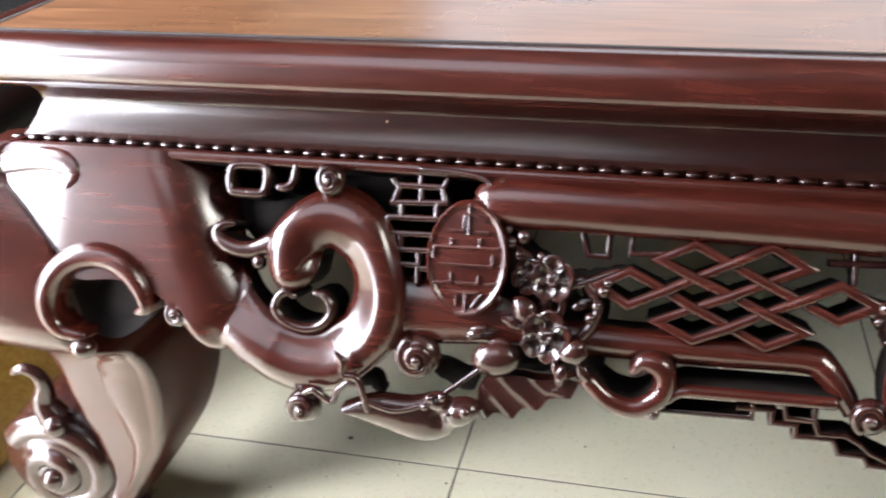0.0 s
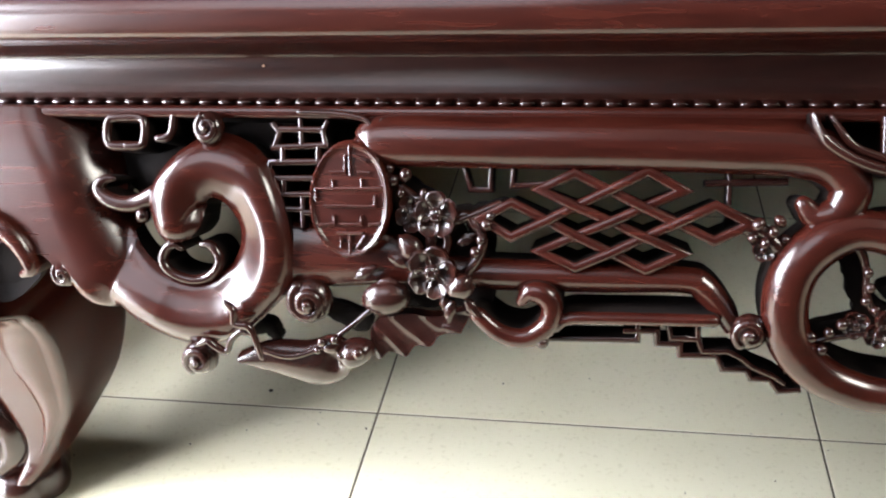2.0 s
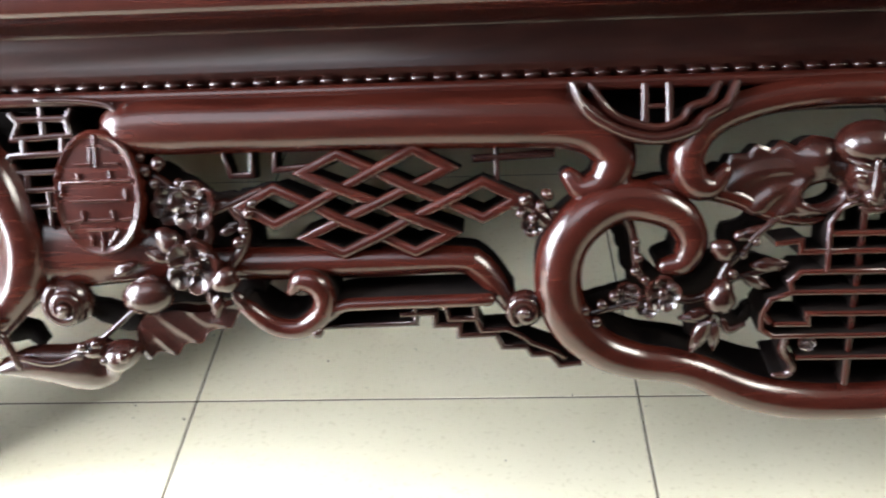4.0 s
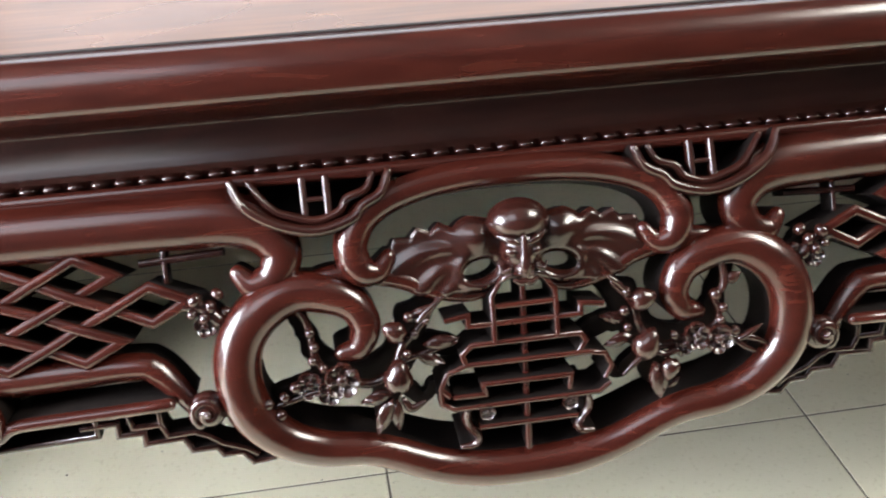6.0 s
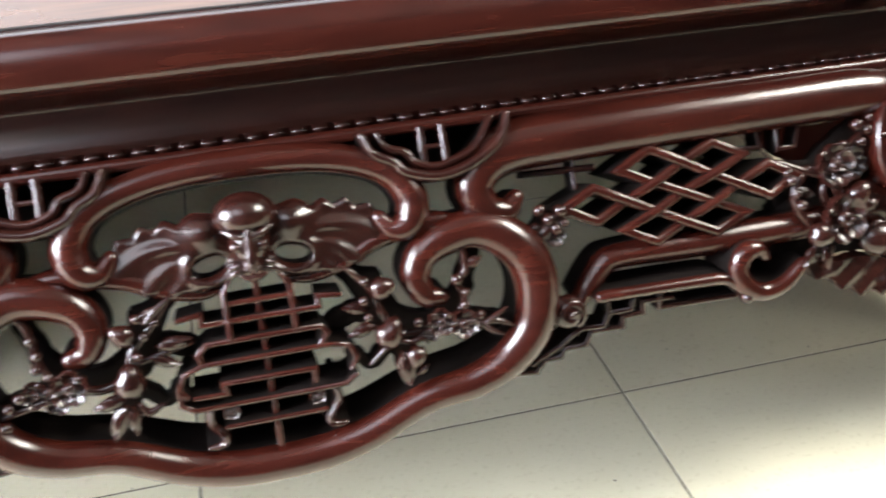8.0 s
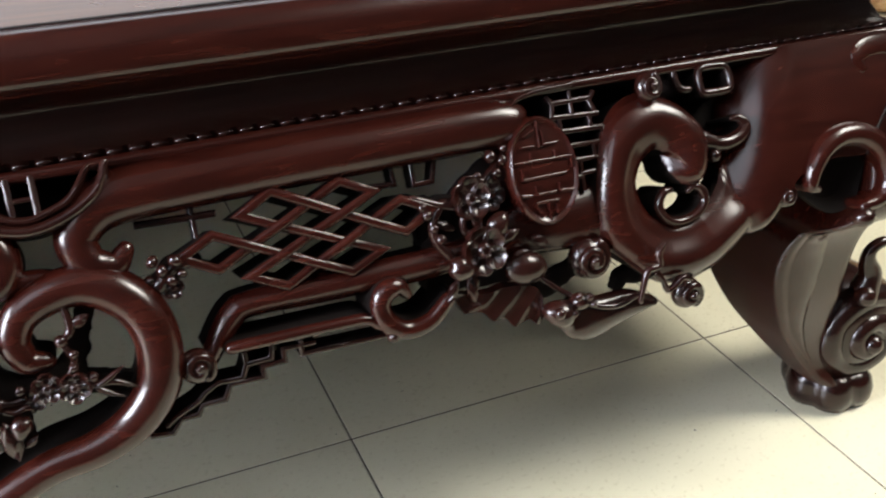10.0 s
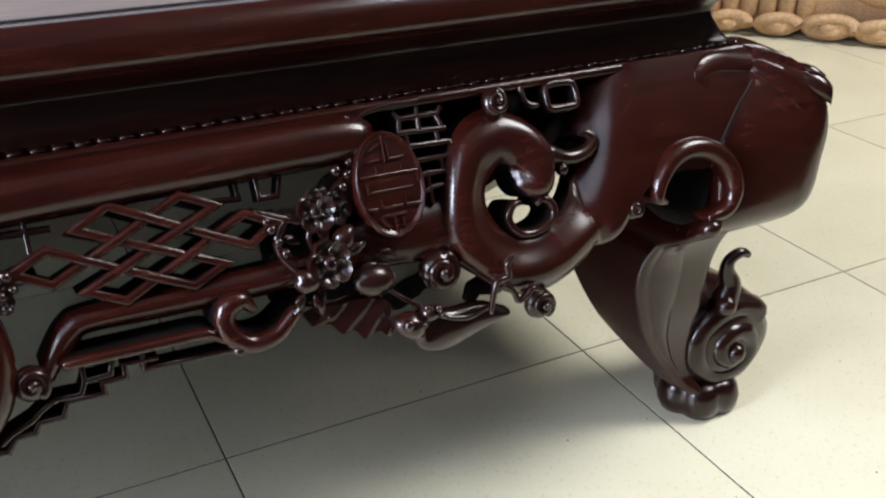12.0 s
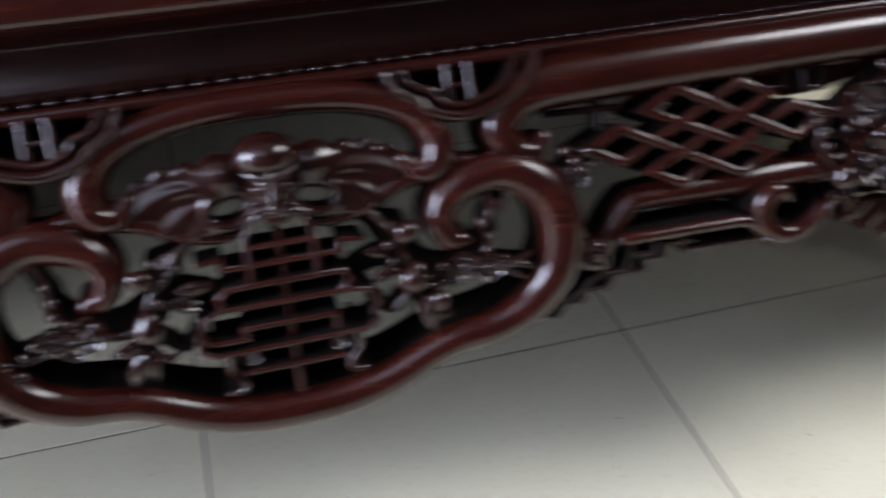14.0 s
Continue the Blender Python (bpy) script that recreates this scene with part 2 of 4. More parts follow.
def patch(one, two, across, lift, depth=8.0, per=6, bm=None):
    """A carved sheet between two edge lines of u, z points; lift(s, t) is its height, s along and t across."""
    bm = bm or bmesh.new()
    a, b = glide(one, per), glide(two, per)
    k = max(len(a), len(b))
    pick = lambda q: np.stack([np.interp(np.linspace(0, 1, k), np.linspace(0, 1, len(q)), q[:, i]) for i in (0, 1)], 1)
    a, b = pick(a), pick(b)
    rings = []
    for i in range(k):
        s, row = i / (k - 1), []
        for j in range(across + 1):
            t = j / across
            q = a[i] * (1 - t) + b[i] * t
            row.append((q[0], q[1], lift(s, t)))
        row += [(b[i][0], b[i][1], lift(s, 1) - depth), (a[i][0], a[i][1], lift(s, 0) - depth)]
        rings.append(row)
    skin(bm, rings)
    return bm


def egg(u, z, w, ru, rz, rw, bm=None, turn=0.0, rows=8, seg=12, shape=None):
    """A rounded lump, optionally shaped by shape(a, h): the angle round it and the height."""
    bm = bm or bmesh.new()
    ct, st = math.cos(radians(turn)), math.sin(radians(turn))
    rings = []
    for i in range(rows + 1):
        f = math.pi * (i / rows)
        ring = []
        for j in range(seg):
            h = 2 * math.pi * j / seg
            k = shape(h, math.cos(f)) if shape else 1.0
            x, y = ru * k * max(math.sin(f), 0.02) * math.cos(h), rz * k * max(math.sin(f), 0.02) * math.sin(h)
            ring.append((u + x * ct - y * st, z + x * st + y * ct, w + rw * math.cos(f)))
        rings.append(ring)
    skin(bm, rings)
    return bm


def snail(u, z, w, r, hand=1, turns=1.45):
    """A spiral knob: a low dome with a coil rising to its middle."""
    bm = egg(u, z, w, r, r, r * 0.72, seg=20)
    pts, rad, ws = [], [], []
    for i in range(26):
        f = i / 25
        h = hand * (f * turns * 2 * math.pi + 2.2)
        q = r * (0.78 - 0.72 * f)
        pts.append((u + q * math.cos(h), z + q * math.sin(h)))
        rad.append(r * (0.30 - 0.08 * f)), ws.append(w + r * (0.35 + 0.50 * f))
    tube(pts, rad, ws, 1.0, 3, 8, bm)
    return bm


def flower(u, z, w, r, turn=0.0):
    """Five cupped petals with raised rims round a studded eye."""
    bm = bmesh.new()
    for k in range(5):
        h = radians(turn + 72 * k)
        ct, st = math.cos(h), math.sin(h)
        rings = []
        for f, t in ((1.0, -0.34), (1.05, -0.04), (1.0, 0.08), (0.90, 0.11), (0.70, 0.02), (0.35, -0.08), (0.04, -0.12)):
            ring = []
            for j in range(12):
                g = 2 * math.pi * j / 12
                k2 = f * (1 - 0.14 * max(0, math.cos(g)) ** 10)
                x, y = 0.58 * r + 0.47 * r * k2 * math.cos(g), 0.50 * r * k2 * math.sin(g)
                ring.append((u + x * ct - y * st, z + x * st + y * ct, w + r * (t + 0.16 * math.cos(g) * f)))
            rings.append(ring)
        skin(bm, rings)
    egg(u, z, w + r * 0.02, r * 0.34, r * 0.34, r * 0.24, bm)
    for k in range(6):
        h = radians(60 * k)
        egg(u + 0.20 * r * math.cos(h), z + 0.20 * r * math.sin(h), w + r * 0.24, r * 0.09, r * 0.09, r * 0.10, bm, 0, 4, 6)
    return bm


def leaf(u, z, w, length, width, turn, bend=0.25):
    ct, st = math.cos(radians(turn)), math.sin(radians(turn))
    put = lambda x, y: (u + x * ct - y * st, z + x * st + y * ct)
    edge = [(0, 0), (0.25, 0.42), (0.5, 0.5), (0.78, 0.30), (1, 0)]
    one = [put(x * length, y * width + bend * width * x * x) for x, y in edge]
    two = [put(x * length, -y * width + bend * width * x * x) for x, y in edge]
    return patch(one, two, 6, lambda s, t: w + 0.16 * width * math.sin(s * 3.1) - width * 0.22 * abs(2 * t - 1) + 0.05 * width * math.cos(t * 25 + s * 9), width * 0.25, 3)


def peach(u, z, w, r, turn):
    """A round fruit with a cleft and a tip."""
    return egg(u, z, w, r, r * 0.92, r * 0.85, None, turn, 12, 18, lambda a, c: 1 + 0.28 * max(0, math.cos(a)) ** 12 - 0.10 * max(0, 1 - abs(math.sin(a)) * 5) * max(0, -math.cos(a)) - (0.10 if abs(c) < 0.9 and abs(((a * 3 / math.pi) % 2) - 1) < 0.12 else 0))


def ring_of(rows, per):
    """A smooth closed outline through rows of u, z."""
    n = len(rows)
    return glide([rows[(i - 2) % n] for i in range(n + 5)], per)[2 * per:(n + 2) * per + 1]


def away(u, z, line):
    """Distance of points to a line of u, z points, on which side of it they lie, and how far along (0 to 1)."""
    best, side, along = np.full(u.shape, 1e9), np.zeros(u.shape), np.zeros(u.shape)
    for k, (a, b) in enumerate(zip(line, line[1:])):
        d = b - a
        t = np.clip(((u - a[0]) * d[0] + (z - a[1]) * d[1]) / max(d @ d, 1e-9), 0, 1)
        q = np.hypot(u - a[0] - t * d[0], z - a[1] - t * d[1])
        near = q < best
        best = np.where(near, q, best)
        side = np.where(near, np.sign(d[0] * (z - a[1]) - d[1] * (u - a[0])), side)
        along = np.where(near, (k + t) / (len(line) - 1), along)
    return best, side, along


def inside(u, z, outline):
    """Signed distance to a closed outline, positive within."""
    best, _, _ = away(u, z, outline)
    odd = np.zeros(u.shape, bool)
    for a, b in zip(outline, outline[1:]):
        odd ^= ((a[1] > z) != (b[1] > z)) & (u < (b[0] - a[0]) * (z - a[1]) / (b[1] - a[1] + 1e-12) + a[0])
    return np.where(odd, best, -best)


def relief(solid, height, u0, u1, z0, z1, step, back):
    """A carved sheet: it stands where solid(u, z) > 0, rises to height(u, z, solid) and has straight walls down to back."""
    us, zs = np.arange(u0, u1 + step, step), np.arange(z0, z1 + step, step)
    u, z = np.meshgrid(us, zs, indexing="ij")
    f = solid(u, z)
    w = height(u, z, f)
    bm, made, low = bmesh.new(), {}, {}

    def at(i, j, m=None, n=None):
        key = (i, j, m, n)
        if key not in made:
            if m is None:
                p = (u[i, j], z[i, j], w[i, j])
            else:
                t = f[i, j] / (f[i, j] - f[m, n])
                p = (u[i, j] + t * (u[m, n] - u[i, j]), z[i, j] + t * (z[m, n] - z[i, j]), w[i, j] + t * (w[m, n] - w[i, j]))
            made[key] = bm.verts.new(p)
        return made[key]

    for i in range(len(us) - 1):
        for j in range(len(zs) - 1):
            ring = ((i, j), (i + 1, j), (i + 1, j + 1), (i, j + 1))
            if max(f[c] for c in ring) <= 0:
                continue
            loop = []
            for a, b in zip(ring, ring[1:] + ring[:1]):
                if f[a] > 0:
                    loop.append((at(*a), False))
                if (f[a] > 0) != (f[b] > 0):
                    loop.append((at(*min(a, b), *max(a, b)), True))
            if len(loop) < 3:
                continue
            bm.faces.new([v for v, _ in loop])
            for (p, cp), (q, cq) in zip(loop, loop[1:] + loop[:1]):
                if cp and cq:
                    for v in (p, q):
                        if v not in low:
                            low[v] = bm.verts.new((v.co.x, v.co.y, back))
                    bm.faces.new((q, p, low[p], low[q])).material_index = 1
    return bm


# ---- the room ----
def slab(name, x0, x1, y0, y1, z0, z1, mat, label, category):
    bm = bmesh.new()
    box(bm, x0, x1, y0, y1, z0, z1)
    return tagged(part(name, bm, mat), label, category, kind="structure")


X0, X1, Y0, Y1, H = -2.75, 5.0, -3.0, 4.5, 3.2
floor = slab("floor", X0, X1, Y0, Y1, -0.10, -0.0005, GROUT, "tiled floor with dark grout lines", "floor")
bm = bmesh.new()                # roof with a skylight and an opening made for the added right lamp
for x0, x1, y0, y1 in ((X0, X1, Y0, -2.75), (X0, -2.60, -2.75, -0.85), (-0.60, X1, -2.75, -1.55), (-0.60, 2.10, -1.55, -0.85), (X0, 2.10, -0.85, 0.05), (3.40, X1, -1.55, 0.05), (X0, X1, 0.05, Y1)):
    box(bm, x0, x1, y0, y1, H, H + 0.1)
tagged(part("ceiling", bm, CEILING), "dim grey roof lining with a skylight and an opening for the added right lamp", "ceiling", kind="structure")


def wall_with_opening(name, along, at, side, a0, a1, o0, o1, sill, head, label, mat):
    """A wall 0.2 m thick in the plane along = at, with one opening that goes through it."""
    bm = bmesh.new()
    t0, t1 = (at, at + 0.2) if side > 0 else (at - 0.2, at)
    for p0, p1, z0, z1 in ((a0, o0, 0, H), (o1, a1, 0, H), (o0, o1, head, H), (o0, o1, 0, sill)):
        if p1 - p0 > 0.001 and z1 - z0 > 0.001:
            box(bm, *((p0, p1, t0, t1) if along == "y" else (t0, t1, p0, p1)), z0, z1)
    return tagged(part(name, bm, mat), label, "wall", kind="structure")


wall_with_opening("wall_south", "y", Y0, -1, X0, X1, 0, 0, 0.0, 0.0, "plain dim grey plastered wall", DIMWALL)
# Added out of view: blocks low light and darkens reflections in the varnish.
slab("light_block_wall", -1.60, X1, -0.86, -0.76, 0.0, 1.05, DARKWALL, "unseen low dark wall added to block light and reflections", "wall")
wall_with_opening("wall_north", "y", Y1, 1, X0, X1, -1.8, 3.0, 1.1, 2.75, "cream painted wall with a wide window", WALL)
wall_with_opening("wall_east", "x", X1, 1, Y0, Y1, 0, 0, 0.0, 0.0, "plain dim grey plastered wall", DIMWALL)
bm = bmesh.new()                # west wall with a window and an opening made for the added low lamp
for y0, y1, z0, z1 in ((Y0, -2.04, 0, H), (-2.04, -1.18, 1.54, H), (-1.18, -1.12, 0, H), (-1.12, 0.48, 0, 0.62), (-1.12, 0.48, 2.18, H), (0.48, Y1, 0, H)):
    box(bm, X0 - 0.2, X0, y0, y1, z0, z1)
tagged(part("wall_west", bm, DIMWALL), "dim grey plastered wall with a window and an opening for the added low lamp", "wall", kind="structure")

# ---- the daybed ----
bed = thing("carved_daybed", (0, 0.62, 0), "dark red varnished rosewood daybed with richly carved pierced apron", "daybed")
XT, YT, DEEP = 0.960, 0.012, 1.30          # half length and front of the top, depth of the bed


def frame_loop(profile, name, label="", mat=ROSEWOOD):
    """A moulding carried round the four sides: profile rows are (inset from the top's outline, z)."""
    bm = bmesh.new()
    rings = []
    for d, z in profile:
        x, y0, y1, c = XT - d, YT + d, YT + DEEP - d, max(0.012 - d * 0.1, 0.002)
        ring = []
        for sx, sy, a0 in ((1, 0, -90), (1, 1, 0), (-1, 1, 90), (-1, 0, 180)):
            for k in range(5):
                h = radians(a0 + 22.5 * k)
                ring.append((sx * (x - c) + c * math.cos(h), (y1 - c if sy else y0 + c) + c * math.sin(h), z))
        rings.append(ring)
    skin(bm, rings, cap=False)
    return part(name, bm, mat, bed, label, 50)


top_edge = [(0.0325, 0.5560), (0.0325, 0.5655), (0.0310, 0.5668)]
for k in range(14):             # a wide fall over the front, turned in sharply below
    h = radians(k * 90 / 13)
    top_edge.append((0.019 - 0.019 * math.sin(h), 0.5405 + 0.0263 * math.cos(h)))
for k in range(1, 8):
    h = radians(k * 11.5)
    top_edge.append((0.012 - 0.012 * math.cos(h), 0.5405 - 0.0095 * math.sin(h)))
top_edge += [(0.0145, 0.5306), (0.0182, 0.5295), (0.0186, 0.5284), (0.0180, 0.5272), (0.0196, 0.5250), (0.0232, 0.5232), (0.0275, 0.5226), (0.060, 0.5220)]
edge = frame_loop(top_edge, "top_edge_moulding", "rounded glossy edge moulding")
cove = [(q[0], q[1]) for q in glide([(0.030, 0.5226), (0.0405, 0.5190), (0.0490, 0.5120), (0.0530, 0.5040), (0.0524, 0.4975), (0.0490, 0.4900), (0.0450, 0.4830), (0.0410, 0.4775)], 4)] + [(0.0395, 0.4762), (0.0380, 0.4750), (0.0380, 0.4640), (0.060, 0.463)]
# The waist takes the darker wood: shade of the overhang put into its colour.
frame_loop(cove, "waist", "concave waist moulding darkened for the shade under the overhang", DARKROSE)
bm = bmesh.new()
px, py0, py1 = XT - 0.0340, YT + 0.0340, YT + DEEP - 0.0340
box(bm, -px, px, py0, py1, 0.535, 0.5668, 0.0015)
frame_loop([(0.0316, 0.5664), (0.0316, 0.5674), (0.0352, 0.5674), (0.0352, 0.5664)], "joint_line", "", JOINT)
part("top_panel", bm, TOPWOOD, bed, "smooth reflective brown wooden top panel", 12)

# Unseen board, added to soak up light bounced under the bed.
bm = bmesh.new()
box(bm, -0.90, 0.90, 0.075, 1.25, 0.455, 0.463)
part("light_stop_board", bm, SAWN_SHADE, bed, "unseen dark board added under the top to cut bounced light", 12)

bm = bmesh.new()
bmesh.ops.create_icosphere(bm, subdivisions=1, radius=0.0008, matrix=Matrix.Translation((-0.595, 0.0622, 0.4966)) @ Matrix.Diagonal((0.9, 0.5, 1.5, 1)))
part("chip", bm, PALEWOOD, bed, "tiny pale chip in the varnish")

# apron: a thin top strip along the front, with the carving beneath it
apron = laid("apron", bar([(-940 + 40 * i, 470.0) for i in range(48)], 8.0, 2.0, 30.0), ROSEWOOD, bed, "pierced and carved bulging front apron")[0]

# ends of the apron: a smooth block that rolls over towards the piercing and runs on into a fat curling scroll
EDGE = [(-746, 470), (-730, 454), (-722, 436), (-717, 412), (-708, 390), (-698, 372), (-684, 360)]
CURL = [(-670, 353), (-653, 349), (-638, 351), (-628, 358), (-618, 364), (-611, 378), (-611, 393), (-620, 406), (-631, 412), (-638, 408), (-640, 400), (-642, 391), (-650, 382), (-660, 379), (-670, 379), (-678, 388),
        (-681, 400), (-685, 411), (-677, 425), (-664, 438), (-650, 448), (-629, 457), (-606, 452), (-590, 441), (-579, 425), (-570, 398), (-566, 372)]
UNDER = [(-570, 347), (-583, 333), (-600, 317), (-620, 302), (-645, 290), (-670, 283), (-690, 287), (-704, 297), (-714, 310), (-718, 323), (-724, 322), (-739, 328), (-753, 342), (-770, 364), (-786, 370), (-812, 376),
         (-851, 374), (-864, 390), (-895, 420), (-925, 446), (-936, 460), (-930, 469), (-850, 471)]
END = ring_of(EDGE + CURL + UNDER, 4)
FALL = glide([(-744, 474), (-727, 440), (-714, 402), (-697, 366), (-696, 338), (-707, 318), (-712, 302)], 6)
SPINE = glide([(-730, 346), (-716, 341), (-697, 333), (-668, 320), (-643, 317), (-619, 322), (-597, 339), (-585, 362), (-583, 387), (-591, 410), (-605, 427), (-629, 434), (-648, 430), (-660, 420), (-664, 404), (-659, 391), (-648, 386)], 4)
RISE = ([0, 0.06, 0.16, 0.3, 0.5, 0.7, 0.82, 0.92, 1.0], [-8, 2, 9, 11, 11, 12, 14, 13, 7])


def end_height(u, z, f):
    """The block is level and falls away in a wide roll; the scroll has a ridge with a hollow towards its eye."""
    far, side, _ = away(u, z, FALL)
    x = np.clip(1 - far * np.where(side < 0, 1, -1) / 50.0, 0, 2.0)
    q = np.clip((u + 935) / 80, 0, 1)
    block = 2.6 + 3.8 * q * q * (3 - 2 * q) - 32 * x ** 2.3
    d, hand, t = away(u, z, SPINE)
    scroll = np.interp(t, *RISE) - np.where(hand > 0, 13 * (1 - np.exp(-(d / 18) ** 2)), 0.026 * d ** 2)
    k = 2.0
    both = np.maximum(block, scroll) + k * np.log1p(np.exp(-np.abs(block - scroll) / k)) - k * 0.35
    e = np.clip(f / 9.0, 0, 1)
    edge = np.where((u < -760) | (z > 462), 0.0, 5.0)
    return both - edge * (1 - e) ** 2.2


laid("end_scroll", relief(lambda u, z: inside(u, z, END), end_height, -940, -560, 276, 476, 1.35, -38), ROSEWOOD, apron, "smooth polished end block running into a fat curling scroll", 65, BOTH)
laid("ring_scroll", tube([(-846, 327), (-866, 331), (-876, 345), (-875, 364), (-863, 381), (-845, 391), (-823, 393), (-803, 386), (-789, 371), (-785, 357), (-793, 352)], [5, 7, 9, 10, 10.5, 10.5, 10, 9.5, 8, 6, 3], 6, 1.1, 6, 14, back=-16), ROSEWOOD, apron, "crescent scroll over the leg", 60, BOTH)
# Added black sheet in the crescent: stands for the shade of the recess.
laid("ring_shade", patch([(-868, 372), (-850, 382), (-825, 384), (-800, 376), (-778, 362)], [(-850, 326), (-838, 322), (-822, 322), (-806, 330), (-790, 344)], 8, lambda s, t: -10 - 12 * math.sin(math.pi * s) ** 0.6 * math.sin(math.pi * t) ** 0.6, 8, 5), SAWN_SHADE, apron, "near-black sheet standing for the shade inside the crescent scroll", 60, BOTH)
laid("ring_stop", egg(-846, 317, 6, 12, 9, 11), DARKROSE, apron, "", 60, BOTH)
laid("spiral_knob", snail(-760, 352, -2, 11, 1, 1.2), DARKROSE, apron, "", 60, BOTH)
laid("spiral_knob", snail(-630, 458, 7, 11.5, 1), DARKROSE, apron, "", 60, BOTH)
laid("spiral_knob", snail(-651, 285, 0, 14.5, -1), DARKROSE, apron, "", 60, BOTH)
laid("spiral_knob", snail(-556, 337, -6, 18, 1, 1.7), DARKROSE, apron, "", 60, BOTH)
laid("key_fret", tube([(-703, 446.5), (-715, 447), (-718.5, 451), (-718.5, 461), (-715, 465), (-703, 466), (-691, 465.5), (-687.5, 461), (-687.5, 451), (-691, 447), (-703, 446.5)], 3.4, -1, 1.1, 5, 10, back=-38), DARKROSE, apron, "", 60, BOTH)
laid("key_fret", tube([(-664, 471), (-664, 464), (-665.5, 456), (-670, 452.5), (-677, 452)], [3, 3.2, 3.2, 3.2, 2.6], -2, 1.1, 5, 10, back=-38), DARKROSE, apron, "", 60, BOTH)
laid("horn", tube([(-714, 424), (-722, 423), (-727, 417), (-721, 410), (-708, 406), (-694, 407), (-678, 413)], [2, 4, 5.5, 6, 6.2, 6.5, 8], -3, 1.0, back=-38), DARKROSE, apron, "", 60, BOTH)
laid("bead_knob", egg(-689, 398, -2, 6.0, 6.0, 7), DARKROSE, apron, "", 60, BOTH)
laid("loop", tube([(-659, 374), (-665, 377), (-672, 373), (-675, 364), (-668, 355), (-653, 350), (-639, 352), (-630, 360), (-628, 369), (-634, 377), (-642, 378)], [2.5, 3.6, 4, 4, 4, 4, 4, 4, 4, 3.6, 2.5], -3, 1.2, 6, 10, back=-38), DARKROSE, apron, "", 60, BOTH)
laid("tendril", tube([(-617, 340), (-611, 334), (-611, 324), (-600, 322), (-595, 310), (-592, 297)], [2, 3.2, 3, 3, 2.6, 2], 17, 1.2, 6, 8), DARKROSE, apron, "", 60, BOTH)
laid("tendril", tube([(-646, 303), (-637, 307), (-630, 302), (-622, 299), (-617, 309), (-608, 316), (-600, 314)], [2, 3, 3, 2.6, 2.6, 2.4, 2], 13, 1.2, 6, 8), DARKROSE, apron, "", 60, BOTH)

# Ground sheet behind the key frets, coloured near black in place of shade.
laid("carving_ground", patch([(-734, 468), (-712, 470), (-690, 471), (-664, 471), (-640, 470)], [(-722, 424), (-708, 410), (-692, 398), (-672, 404), (-650, 420)], 6, lambda s, t: -36 - 2 * math.sin(8 * s), 5, 4), SAWN_SHADE, apron, "", 40, BOTH)

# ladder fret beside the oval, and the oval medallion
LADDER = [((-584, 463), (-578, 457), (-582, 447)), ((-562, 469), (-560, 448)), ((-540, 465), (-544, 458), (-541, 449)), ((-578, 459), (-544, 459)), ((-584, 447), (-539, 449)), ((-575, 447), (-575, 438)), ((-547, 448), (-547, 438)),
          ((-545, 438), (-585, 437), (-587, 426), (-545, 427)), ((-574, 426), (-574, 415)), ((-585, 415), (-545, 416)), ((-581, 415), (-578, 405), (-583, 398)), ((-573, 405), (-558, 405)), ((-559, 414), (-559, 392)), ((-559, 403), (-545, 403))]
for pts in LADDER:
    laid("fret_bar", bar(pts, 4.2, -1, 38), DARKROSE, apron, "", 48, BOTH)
# Ground behind the ladder, with the dark of its openings in the colour.
laid("carving_ground", patch([(-642, 471), (-570, 471), (-545, 471), (-520, 468), (-500, 464)], [(-632, 446), (-590, 398), (-550, 392), (-530, 392), (-505, 392)], 6, lambda s, t: -36 - 3 * math.sin(9 * s + 5 * t), 6, 4), SAWN_SHADE, apron, "", 40, BOTH)
disc = bmesh.new()
rings = []
for f, w in ((0.2, -12), (1.0, -12), (1.03, 6), (1.02, 10), (0.97, 12), (0.93, 11.4), (0.89, 9.9), (0.88, 9.7), (0.87, 9.65), (0.84, 9.65), (0.60, 9.9), (0.30, 10.2), (0.10, 10.3), (0.02, 10.3)):
    rings.append([(-519 + 30 * f * math.cos(h), 412.5 + 38 * f * math.sin(h), w) for h in (2 * math.pi * k / 40 for k in range(40))])
skin(disc, rings)
ovals = laid("oval_medallion", disc, ROSEWOOD, apron, "oval medallion carved with a geometric fret", 35, BOTH)
SEAL = [((-519, 448), (-518, 429)), ((-522, 442), (-522, 431), (-534, 431)), ((-513, 431), (-503, 431)), ((-516, 442), (-506, 438)), ((-544, 412), (-544, 420), (-494, 421)), ((-531, 426), (-531, 420)), ((-509, 427), (-509, 421)),
        ((-538, 409), (-499, 409), (-499, 416)), ((-542, 396), (-530, 397), (-530, 403)), ((-526, 397), (-509, 397), (-509, 403)), ((-504, 397), (-495, 398)), ((-528, 391), (-508, 391)), ((-518, 391), (-518, 377)), ((-525, 388), (-525, 381)), ((-506, 390), (-513, 381))]
for pts in SEAL:
    laid("carved_line", bar(pts, 2.0, 12.2, 4), ROSEWOOD, ovals[0], "", 30)
for pts in SEAL:
    laid("carved_line", bar([(-u, z) for u, z in pts], 2.0, 12.2, 4), ROSEWOOD, ovals[1], "", 30)

